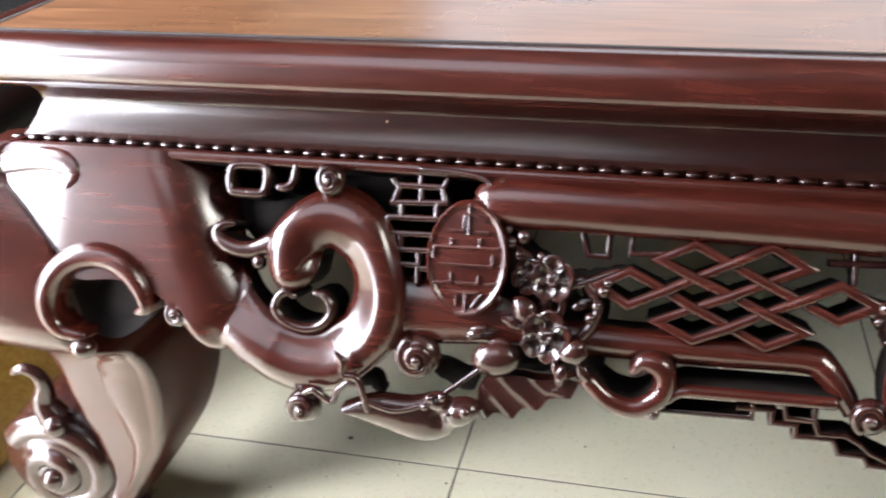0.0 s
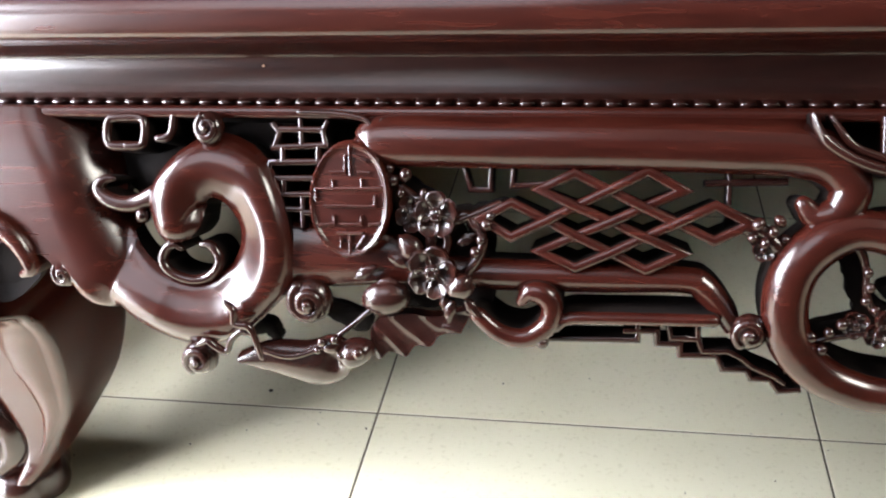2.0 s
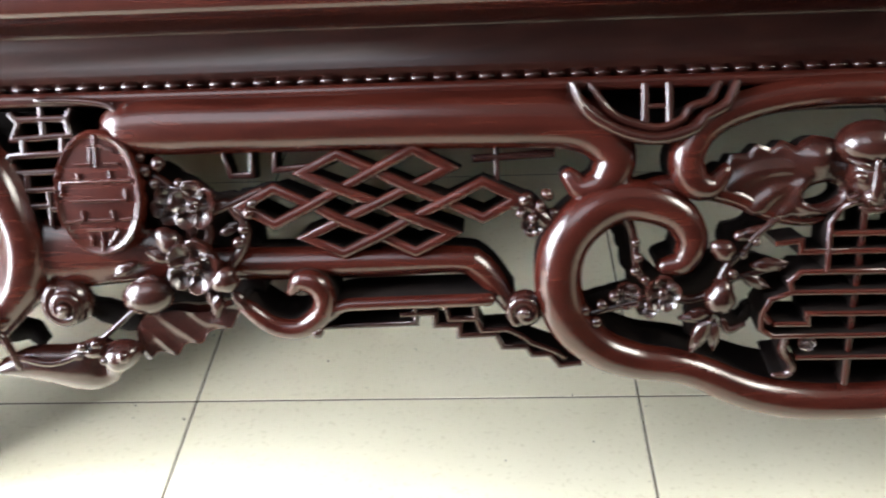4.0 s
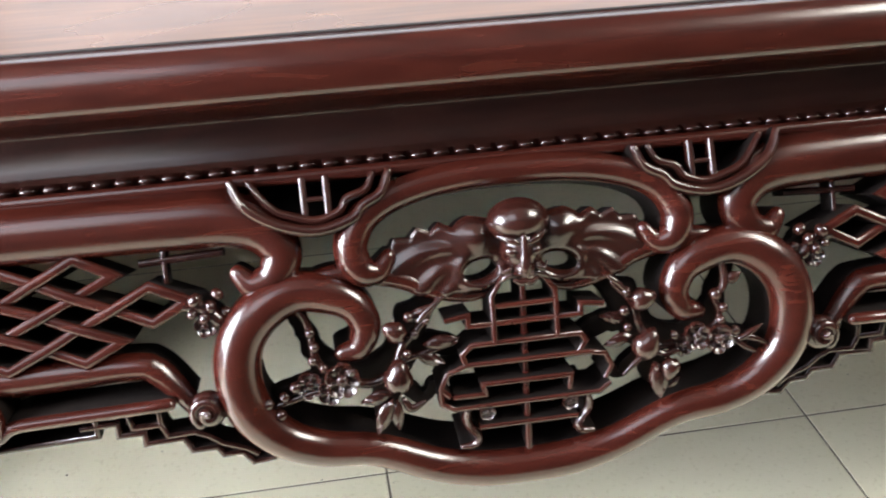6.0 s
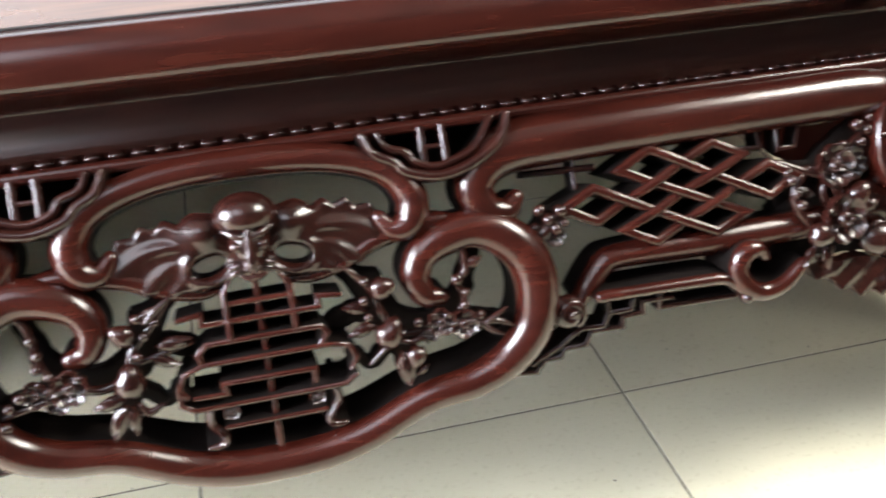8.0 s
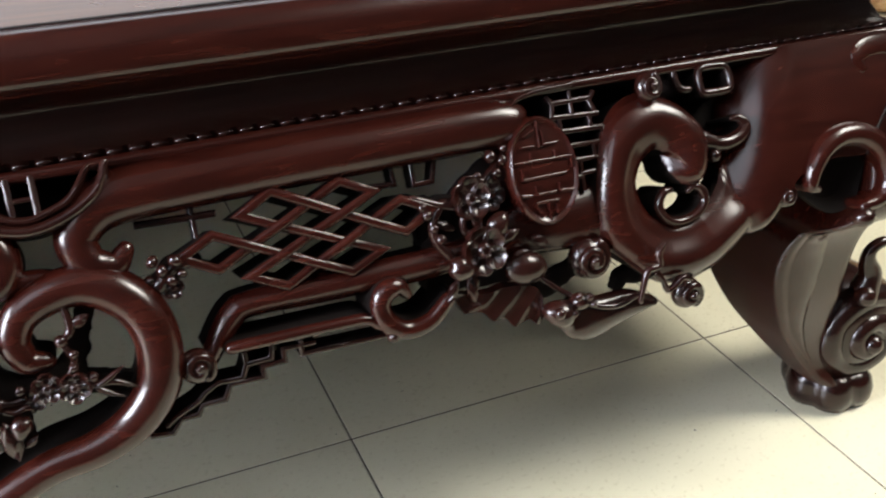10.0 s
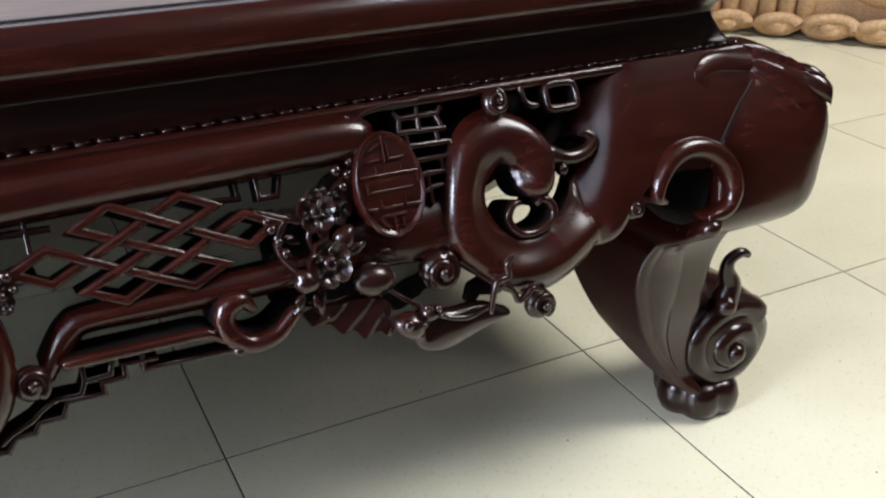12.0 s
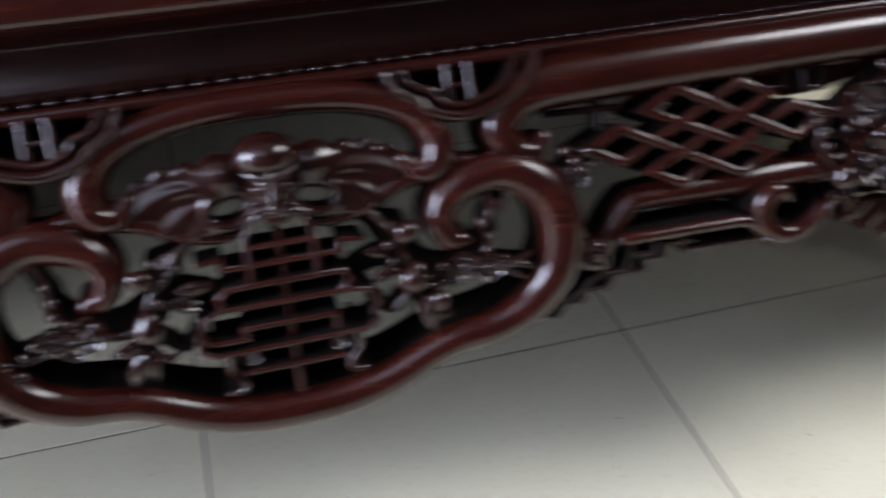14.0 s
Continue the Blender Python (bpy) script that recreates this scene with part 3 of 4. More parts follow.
# rails
laid("top_rail", tube([(-512, 447), (-495, 452), (-402, 452), (-322, 452), (-244, 451), (-197, 449), (-175, 441), (-165, 426), (-173, 411), (-187, 408), (-196, 416)], [10, 16.5, 17, 17, 17, 17, 16, 14.5, 12, 9, 6], -3, 0.95, 8, 20, back=-38), ROSEWOOD, apron, "thick round polished rail ending in a curl", 60, BOTH)
laid("strip_hook", tube([(-560, 469), (-530, 468), (-510, 465), (-501, 459), (-496, 465)], [2.0, 2.2, 2.2, 2.0, 1.5], 6, 1.2, 5, 8), DARKROSE, apron, "", 60, BOTH)
laid("middle_rail", patch([(-592, 399), (-560, 395), (-500, 392), (-455, 376), (-413, 373), (-330, 373), (-270, 371), (-255, 366), (-244, 354), (-234, 338)], [(-592, 344), (-560, 345), (-500, 350), (-455, 350), (-413, 349), (-330, 350), (-276, 352), (-264, 347), (-253, 336), (-242, 322)], 10, lambda s, t: -9 + 9 * math.sin(math.pi * t) ** 0.7, 24, 5), ROSEWOOD, apron, "", 60, BOTH)
laid("curl", tube([(-391, 345), (-384, 352), (-373, 350), (-368, 339), (-373, 326), (-388, 317), (-407, 320), (-424, 334)], [4, 7, 8.5, 8, 8, 7.5, 7, 6], 3, 1.0, 6, 14, back=-38), ROSEWOOD, apron, "", 60, BOTH)
laid("bead_knob", egg(-375, 315, 4, 5, 5, 6), DARKROSE, apron, "", 60, BOTH)
laid("lower_bar", tube([(-366, 326), (-356, 333), (-334, 334.5), (-252, 336)], [4, 4.5, 4.5, 4.5], 2, 1.2, 5, 10, back=-38), ROSEWOOD, apron, "", 60, BOTH)
laid("lower_fret", bar([(-372, 313), (-305, 315), (-305, 328)], 4.0, -4, 22), DARKROSE, apron, "", 48, BOTH)
laid("lower_fret", bar([(-316, 322), (-291, 323), (-291, 313), (-274, 313), (-274, 304), (-248, 305), (-243, 294), (-226, 294), (-222, 287), (-209, 287), (-202, 277), (-186, 279)], 4.2, -4, 22), DARKROSE, apron, "", 48, BOTH)
laid("lower_fret", bar([(-283, 328), (-281, 318), (-262, 318), (-258, 308), (-240, 309), (-230, 304), (-222, 297), (-206, 290), (-198, 284)], 4.2, -4, 22), DARKROSE, apron, "", 48, BOTH)
laid("lower_fret", bar([(-262, 328), (-262, 318)], 4.0, -4, 22), DARKROSE, apron, "", 48, BOTH)
laid("spiral_knob", snail(-227, 328, -1, 13.5, -1), DARKROSE, apron, "", 60, BOTH)
laid("back_fret", bar([(-436, 436), (-431, 421), (-416, 421), (-416, 436)], 4, -9, 17), DARKROSE, apron, "", 48, BOTH)
laid("back_fret", bar([(-399, 437), (-400, 424), (-375, 426)], 4, -9, 17), DARKROSE, apron, "", 48, BOTH)
laid("back_fret", bar([(-245, 437), (-245, 414)], 4, -9, 17), DARKROSE, apron, "", 48, BOTH)
laid("back_fret", bar([(-262, 428), (-205, 430)], 5, -9, 17), DARKROSE, apron, "", 48, BOTH)

# endless-knot lattice, woven over and under
KNOT = [(-27, 31), (-52, 20), (51, -20), (25, -32), (-72, 11), (-95, 0), (-72, -12), (25, 33), (50, 21), (-51, -21), (-25, -32), (72, 12), (97, 1), (72, -11)]


def woven(centre):
    n = len(KNOT)
    pts = [Vector(p) for p in KNOT]
    cuts = [[] for _ in pts]
    for i in range(n):
        for j in range(n):
            if j in (i, (i + 1) % n, (i - 1) % n):
                continue
            a, b, c, d = pts[i], pts[(i + 1) % n], pts[j], pts[(j + 1) % n]
            den = (b - a).cross(d - c)
            if abs(den) > 1e-6:
                s, t = (c - a).cross(d - c) / den, (c - a).cross(b - a) / den
                if 0.01 < s < 0.99 and 0.01 < t < 0.99:
                    cuts[i].append(s)
    line, tops, over = [], [], True
    for i in range(n):
        line.append(pts[i] + Vector(centre)), tops.append(4.0)
        for s in sorted(cuts[i]):
            q = pts[i].lerp(pts[(i + 1) % n], s)
            line.append(q + Vector(centre)), tops.append(6.2 if over else 1.6)
            over = not over
    return bar([(p.x, p.y) for p in line], 6.6, 4, 52, True, None, tops)


laid("knot_lattice", woven((-327, 402)), ROSEWOOD, apron, "interlaced diamond knot lattice", 48, BOTH)
laid("lattice_stay", tube([(-425, 396), (-432, 404), (-440, 402)], 3.5, 0, 1, 4, 8), DARKROSE, apron, "", 60, BOTH)
laid("lattice_stay", tube([(-235, 400), (-222, 398), (-212, 388)], [4, 4, 5], 0, 1, 4, 8), DARKROSE, apron, "", 60, BOTH)

for u, z, w, rr in ((-226, 403, 4, 5.5), (-216, 398, 3, 5), (-221, 391, 4, 4.5), (-211, 405, 0, 5), (-229, 394, 2, 4), (-207, 393, -2, 5)):
    laid("bud", egg(u, z, w, rr, rr * 0.8, rr, None, u * 7, 6, 8), DARKROSE, apron, "", 60, BOTH)
laid("flower", flower(-221, 386, 1, 8, 30), DARKROSE, apron, "carved five-petalled blossom", 50, BOTH)

# blossom cluster at the end of the lattice
for u, z, w, r, turn in ((-454, 404, 6, 16, 20), (-473, 404, -1, 13, 50), (-456, 366, 12, 18.5, 0)):
    laid("flower", flower(u, z, w, r, turn), DARKROSE, apron, "carved five-petalled blossom", 50, BOTH)
for u, z, r in ((-487, 426, 4.5), (-478, 430, 5), (-481, 418, 4), (-464, 418, 3.5), (-490, 434, 3.5), (-417, 398, 4.5), (-421, 388, 4), (-425, 379, 4.5), (-414, 404, 3.5)):
    laid("bud", egg(u, z, 3, r, r, r, None, 0, 6, 8), DARKROSE, apron, "", 60, BOTH)
laid("peach", peach(-473, 381, 5, 10, 135), DARKROSE, apron, "", 60, BOTH)
laid("peach", peach(-434, 357, 12, 10, 200), DARKROSE, apron, "", 60, BOTH)
laid("pomegranate", egg(-493, 344, 4, 19, 13, 12, None, 8, 12, 48, lambda a, c: 1 + 0.03 * math.cos(a * 24)), DARKROSE, apron, "", 60, BOTH)
laid("branch", tube([(-494, 430), (-482, 422), (-468, 412), (-452, 396), (-447, 384), (-455, 370), (-470, 358)], [2.5, 3, 3.2, 3.5, 3.5, 3.5, 3], -3, 1.2, 5, 8), DARKROSE, apron, "", 60, BOTH)
laid("branch", tube([(-452, 398), (-440, 400), (-428, 404), (-408, 412)], [3, 3, 3.2, 2.5], 0, 1.2, 5, 8), DARKROSE, apron, "", 60, BOTH)
laid("branch", tube([(-426, 400), (-420, 388), (-424, 374), (-434, 362)], [3, 3.5, 4, 4], 0, 1.2, 5, 8), DARKROSE, apron, "", 60, BOTH)
for u, z, w, ln, wd, a in ((-500, 366, 4, 20, 9, 200), (-482, 356, 8, 22, 10, 185), (-441, 346, 8, 20, 9, 250), (-449, 350, 6, 20, 9, 280), (-474, 368, 8, 18, 9, 150), (-432, 348, 10, 18, 8, 300), (-462, 380, 2, 18, 9, 60), (-440, 384, 0, 18, 8, 20)):
    laid("leaf", leaf(u, z, w, ln, wd, a), DARKROSE, apron, "", 60, BOTH)
# Ground under the blossoms; its shade is part of the near-black colour.
laid("cluster_ground", patch([(-500, 420), (-486, 424), (-470, 402), (-452, 392), (-436, 388), (-415, 376)], [(-508, 336), (-490, 330), (-470, 330), (-450, 332), (-432, 334), (-414, 338)], 8, lambda s, t: -16 + 4 * math.sin(math.pi * t) + 2 * math.sin(23 * s) * math.sin(17 * t), 22, 4), SAWN_SHADE, apron, "", 60, BOTH)


GROUND = [  # rough-sawn ground left standing behind the sprigs, its near-black colour holding the shade
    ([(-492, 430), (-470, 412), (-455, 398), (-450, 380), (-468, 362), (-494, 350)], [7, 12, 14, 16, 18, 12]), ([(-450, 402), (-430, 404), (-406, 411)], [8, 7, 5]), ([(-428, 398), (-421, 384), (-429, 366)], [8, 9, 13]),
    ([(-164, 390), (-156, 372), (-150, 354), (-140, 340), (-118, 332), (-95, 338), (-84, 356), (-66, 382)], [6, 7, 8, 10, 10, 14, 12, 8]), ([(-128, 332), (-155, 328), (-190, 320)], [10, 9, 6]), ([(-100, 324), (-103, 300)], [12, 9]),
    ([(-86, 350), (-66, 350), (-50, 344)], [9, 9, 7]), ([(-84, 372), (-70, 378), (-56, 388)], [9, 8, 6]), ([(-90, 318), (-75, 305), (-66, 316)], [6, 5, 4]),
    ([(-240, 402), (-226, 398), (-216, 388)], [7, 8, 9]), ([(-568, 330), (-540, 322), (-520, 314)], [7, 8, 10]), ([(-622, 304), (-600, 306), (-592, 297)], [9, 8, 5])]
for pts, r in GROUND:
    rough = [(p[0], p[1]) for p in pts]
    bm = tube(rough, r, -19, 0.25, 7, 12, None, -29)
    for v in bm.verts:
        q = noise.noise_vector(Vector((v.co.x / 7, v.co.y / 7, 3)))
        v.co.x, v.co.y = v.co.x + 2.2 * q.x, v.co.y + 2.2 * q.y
    laid("carving_ground", bm, SAWN_SHADE, apron, "", 40, BOTH)


def fold(count, deep, base, tilt=0.0):
    """Pleats that fan out along a wing."""
    return lambda s, t: base + deep * (1 - abs(math.sin(math.pi * count * (s * (1.25 - 0.25 * s) - 0.30 * t + 0.3)))) ** 1.7 + tilt * t


# small winged motif below the cluster
laid("wing", patch([(-507, 318), (-500, 326), (-479, 331), (-453, 330), (-426, 338)], [(-508, 302), (-502, 293), (-493, 300), (-480, 297), (-472, 306), (-460, 307), (-452, 316), (-436, 319)], 10, fold(4, 2.0, 1, 2), 14, 10), DARKROSE, apron, "fan-pleated carved wing", 50, BOTH)
laid("wing", patch([(-620, 287), (-593, 299), (-562, 300), (-541, 306), (-526, 300)], [(-616, 281), (-585, 272), (-556, 264), (-534, 270), (-524, 284)], 8, lambda s, t: 10 * math.sin(math.pi * t) ** 0.8 * (0.4 + 0.6 * s) - 8 * math.exp(-((s - 0.76) / 0.13) ** 2) * math.exp(-((t - 0.45) / 0.3) ** 2), 10, 8), DARKROSE, apron, "smooth curled carved wing", 60, BOTH)
laid("wing_body", egg(-518, 302, 10, 15, 11, 13, None, 20, 10, 16, lambda a, c: 1 + 0.06 * math.cos(3 * a)), DARKROSE, apron, "", 60, BOTH)
laid("wing_body", egg(-536, 309, 12, 9, 7, 9), DARKROSE, apron, "", 60, BOTH)
for u, z, r in ((-541, 314, 3.5), (-531, 316, 3.5), (-527, 303, 3), (-513, 306, 5), (-545, 307, 3)):
    laid("bead_knob", egg(u, z, 20, r, r, r, None, 0, 6, 8), DARKROSE, apron, "", 60, BOTH)
laid("tendril", tube([(-597, 298), (-574, 293), (-550, 300), (-528, 315), (-508, 331), (-500, 338)], [2.2, 2.6, 2.4, 2.2, 2, 1.6], [6, 6, 4, 1, -2, -4], 1.0, 6, 8), DARKROSE, apron, "", 60, BOTH)

# centre medallion
side = [(-131, 356), (-119, 359), (-113, 373), (-120, 388), (-137, 397), (-160, 400), (-183, 391), (-199, 373), (-204, 348), (-198, 321), (-178, 298), (-151, 285), (-122, 280), (-102, 273), (-68, 256), (-34, 247)]
rad = [6, 9, 11, 12, 13, 13.5, 15.5, 16.5, 16.5, 16, 15, 14, 13, 13, 14, 15]
laid("medallion_frame", tube(side + [(0, 245)] + [(-u, z) for u, z in side[::-1]], rad + [15] + rad[::-1], -2, 1.05, 8, 20, back=-38), ROSEWOOD, apron, "fat round cloud-shaped medallion frame", 60)
side = [(-92, 417), (-101, 408), (-113, 411), (-118, 425), (-109, 441), (-91, 451), (-64, 458), (-32, 461.5)]
rad = [5, 8, 11, 12, 11, 9.5, 9, 9]
laid("medallion_arch", tube(side + [(0, 462)] + [(-u, z) for u, z in side[::-1]], rad + [9] + rad[::-1], 0, 1.15, 8, 18, back=-38), ROSEWOOD, apron, "", 60)
laid("strap", tube([(-150, 405), (-134, 408), (-113, 407), (-86, 401), (-64, 391), (-40, 385), (-24, 386)], [6, 7, 7, 6.5, 5.5, 4.5, 3], -4, 1.0, 6, 12, back=-38), ROSEWOOD, apron, "", 60, BOTH)
laid("half_rosette", tube([(-194, 469), (-190, 460), (-182, 451), (-161, 441), (-138, 437), (-115, 442), (-107, 449), (-94, 455), (-87, 467)], [2.8, 3.3, 3.6, 3.6, 3.6, 3.6, 3.3, 3.3, 2.8], 11, 1.5, 5, 8, back=-38), DARKROSE, apron, "", 60, BOTH)
laid("half_rosette", tube([(-182, 468), (-168, 452), (-153, 446), (-138, 443), (-123, 447), (-117, 454), (-104, 458), (-98, 467)], [2.2, 2.6, 2.7, 2.7, 2.7, 2.7, 2.6, 2.2], 9, 1.5, 5, 8, back=-38), DARKROSE, apron, "", 60, BOTH)
laid("rosette_bar", bar([(-146, 468), (-146, 442)], 5, 9, 8), DARKROSE, apron, "", 48, BOTH)
laid("rosette_bar", bar([(-130, 468), (-130, 442)], 5, 9, 8), DARKROSE, apron, "", 48, BOTH)
laid("rosette_bar", bar([(-146, 455.5), (-130, 455.5)], 3, 8, 8), DARKROSE, apron, "", 48, BOTH)

# Near-black sheet that gives the half rosettes a shaded back.
laid("carving_ground", patch([(-196, 472), (-170, 473), (-138, 473), (-110, 473), (-86, 472)], [(-190, 456), (-164, 440), (-138, 436), (-112, 441), (-90, 456)], 4, lambda s, t: -32, 6, 4), SAWN_SHADE, apron, "", 40, BOTH)

# longevity grid in the medallion
G = 3.8
laid("grid_bar", bar([(0, 396), (0, 264)], 4.6, 6, 34), ROSEWOOD, apron, "", 48)
for pts in ([(-22, 377), (22, 377)], [(-58, 371), (-41, 373), (-41, 365.5), (41, 365.5), (41, 373), (58, 371)], [(-45, 339), (-47, 346), (-40, 352), (40, 352), (44, 346), (38, 338)],
            [(-58, 316), (-64, 323), (-59, 333), (-45, 338), (45, 337.5), (58, 335), (63, 325), (58, 316)], [(-55, 315), (-32, 314.5), (-33, 322.5), (32, 322), (31, 311)], [(-64, 322), (-64, 311), (-55, 305.5), (53, 305.5), (62, 312)], [(-37, 288), (37, 288)]):
    laid("grid_bar", bar(pts, G, 6, 34), ROSEWOOD, apron, "", 48)
laid("grid_bar", bar([(-23, 352), (-23, 384), (-15, 395), (-4, 397)], G, 7, 34), ROSEWOOD, apron, "", 48, BOTH)
laid("grid_foot", tube([(-45, 304), (-46, 292), (-38, 279), (-41, 272), (-50, 271)], [3, 3.4, 3.2, 3, 2], 1, 1.4, 5, 8, back=-38), DARKROSE, apron, "", 60, BOTH)

# winged motif over the grid
laid("winged_head", egg(0, 430, 4, 22, 15.5, 21, None, 0, 16, 28, lambda a, c: 1 + 0.03 * math.cos(2 * a) - 0.10 * max(0, -math.sin(a))), DARKROSE, apron, "smooth rounded carved boss", 60)
laid("winged_head", egg(0, 412, 5, 14.5, 17, 16, None, 0, 14, 24, lambda a, c: 1 - 0.26 * max(0, -math.sin(a)) ** 1.5), DARKROSE, apron, "", 60)
laid("winged_head", egg(0, 401, 13, 7.5, 6, 9, None, 0, 10, 16), DARKROSE, apron, "", 60)
laid("ridge", tube([(0, 421), (0, 412), (0, 404), (0, 399)], [2.0, 3.0, 4.4, 3.4], [22, 21, 20, 19], 0.8, 5, 10), DARKROSE, apron, "", 60)
laid("ridge", tube([(-8, 395), (-3, 393), (0, 394), (3, 393), (8, 395)], [1.4, 2.2, 2.0, 2.2, 1.4], 17, 1, 5, 8), DARKROSE, apron, "", 60)
laid("brow", tube([(-2.5, 417), (-9, 419.5), (-17, 423)], [1.4, 2.4, 1.0], [20, 19.5, 15], 0.9, 5, 8), DARKROSE, apron, "", 60, BOTH)
laid("bead_knob", egg(-8.5, 412.5, 15.5, 5.2, 4.0, 5.5, None, -22, 8, 14), DARKROSE, apron, "", 60, BOTH)
laid("bead_knob", egg(-4.0, 399, 19, 2.0, 1.8, 2.2, None, 0, 6, 8), DARKROSE, apron, "", 60, BOTH)
laid("tendril", tube([(-9, 402), (-14, 400), (-17, 404)], [1.6, 2.0, 0.8], [14, 12, 11], 1, 4, 8), DARKROSE, apron, "", 60, BOTH)
laid("tendril", tube([(-9, 398), (-14, 396), (-18, 393)], [1.6, 2.0, 0.8], [13, 11, 9], 1, 4, 8), DARKROSE, apron, "", 60, BOTH)
WING = np.array([(-8, 432), (-24, 435), (-35, 437), (-42, 434), (-46, 430.5), (-55, 435), (-62, 429.5), (-71, 433), (-77, 427), (-88, 427), (-95, 416), (-99, 404), (-88, 396), (-74, 389), (-58, 386.5), (-40, 386), (-26, 388), (-13, 393), (-8, 402), (-8, 432)], float)


def wing_solid(u, z):
    a = math.radians(-12)
    x, y = (u + 29) * math.cos(a) - (z - 402) * math.sin(a), (u + 29) * math.sin(a) + (z - 402) * math.cos(a)
    return np.minimum(inside(u, z, WING), (np.hypot(x / 12.5, y / 6.0) - 1) * 7)


def wing_height(u, z, f):
    """Folds fan out from the eye of the wing; the arm over it stays smooth."""
    far = np.hypot(u + 28, (z - 403) * 1.25)
    turn = np.degrees(np.arctan2(z - 403, -(u + 28)))
    bent = turn + 0.9 * (far - 30)
    pleat = (0.5 + 0.5 * np.cos(2 * math.pi * bent / 30.0)) ** 1.2
    much = np.clip((58 - turn) / 25, 0, 1) * np.clip((far - 16) / 18, 0, 1)
    rim = 4.0 * np.exp(-((far - 15) / 5.0) ** 2) * np.clip((60 - turn) / 40, 0, 1)
    arm = 9 * np.exp(-((turn - 84) / 40) ** 2) * np.exp(-((far - 26) / 14) ** 2)
    return 2 + rim + arm + 2.6 * much * pleat - 0.055 * np.clip(far - 16, 0, 90) - 3 * (1 - np.clip(f / 4.0, 0, 1)) ** 2


laid("wing", relief(wing_solid, wing_height, -102, -6, 382, 440, 1.25, -24), DARKROSE, apron, "carved wing with fanned folds and a scalloped edge", 40, BOTH)

# fruit sprigs inside the medallion, alike but not the same on the two sides
for u, z, w, r, turn in ((-94, 336, 7, 11.5, 80), (-93, 368, 6, 8.2, 150), (88, 338, 7, 11, 60), (106, 319, 8, 8.0, 250), (86, 371, 6, 9.0, 10)):
    laid("peach", peach(u, z, w, r, turn), DARKROSE, apron, "", 60)
for u, z, w, r, turn in ((-133, 340, 8, 12.5, 10), (-156, 337, 2, 10, 40), (-142, 331, 5, 9, 65), (127, 340, 7, 10.5, 15), (144, 336, 7, 11, 50), (119, 334, 4, 8, 0)):
    laid("flower", flower(u, z, w, r, turn), DARKROSE, apron, "carved five-petalled blossom", 50)
for u, z, r in ((-80, 365, 3.6), (-83, 377, 3.8), (-86, 352, 3.4), (-71, 373, 3.0), (-166, 338, 4.2), (-174, 332, 4.0), (-186, 328, 4.4), (-178, 319, 4.4), (-191, 318, 3.4), (-152, 374, 3.6), (-150, 364, 3.8), (-152, 355, 3.6), (-145, 349, 3.4),
                (73, 364, 4.0), (75, 377, 3.8), (75, 352, 3.4), (142, 368, 4.6), (148, 358, 3.6), (146, 349, 3.6), (157, 340, 4.0), (110, 342, 3.6)):
    laid("bud", egg(u, z, 5, r, r, r, None, 0, 6, 8), DARKROSE, apron, "", 60)
for pts, r, w in (([(-164, 394), (-156, 386), (-152, 374), (-151, 360), (-146, 348), (-133, 338), (-113, 332), (-96, 340), (-89, 356), (-76, 368), (-60, 386)], [3.5, 3.2, 2.6, 2.6, 2.8, 3.2, 3.5, 3.5, 3.0, 2.6, 2.0], 0),
                  ([(-128, 334), (-150, 331), (-172, 326), (-192, 320)], [3.2, 3.0, 2.6, 2.0], 0), ([(-95, 344), (-78, 348), (-64, 351), (-50, 354)], [2.8, 2.6, 2.4, 2.0], -2),
                  ([(146, 396), (149, 384), (149, 373), (143, 368)], [2.0, 2.8, 3.0, 2.4], 3), ([(142, 366), (147, 352), (140, 342), (120, 336), (98, 334), (86, 350), (80, 368), (66, 384)], [2.4, 2.6, 2.8, 3.2, 3.2, 2.8, 2.6, 1.8], 0),
                  ([(140, 338), (157, 334), (170, 333), (186, 325)], [3.0, 2.8, 2.8, 1.0], 4), ([(160, 334), (168, 338), (177, 343)], [2.0, 2.4, 0.8], 7), ([(158, 332), (165, 327), (174, 322)], [2.0, 2.2, 0.8], 6),
                  ([(90, 330), (84, 326), (72, 316)], [2.2, 2.4, 1.2], 3), ([(98, 330), (104, 328), (112, 330), (116, 326)], [2.4, 2.6, 2.6, 1.6], 4)):
    laid("branch", tube(pts, r, w, 1.1, 5, 8), DARKROSE, apron, "", 60)
for u, z, w, ln, wd, a, bend in ((-98, 325, 8, 24, 10, 184, 0.25), (-99, 322, 9, 30, 11, 238, 0.3), (-96, 321, 8, 25, 9, 265, 0.2), (-74, 356, 3, 26, 10, 358, 0.3), (-80, 350, 1, 24, 9, 330, 0.2), (-84, 374, 4, 20, 8, 20, 0.3),
                                 (95, 324, 9, 30, 14, 288, -0.35), (150, 376, 5, 14, 8, 15, 0.2), (80, 344, 2, 22, 9, 190, 0.2), (78, 356, 1, 22, 9, 165, 0.2), (104, 303, 7, 12, 6, 20, 0.4)):
    laid("leaf", leaf(u, z, w, ln, wd, a, bend), DARKROSE, apron, "", 60)
laid("twig", tube([(-77, 375), (-67, 383), (-57, 389)], [1.4, 2.2, 0.8], 11, 1, 4, 6), DARKROSE, apron, "", 60)
laid("twig", tube([(72, 380), (66, 386), (58, 391)], [1.2, 1.8, 0.8], 11, 1, 4, 6), DARKROSE, apron, "", 60)
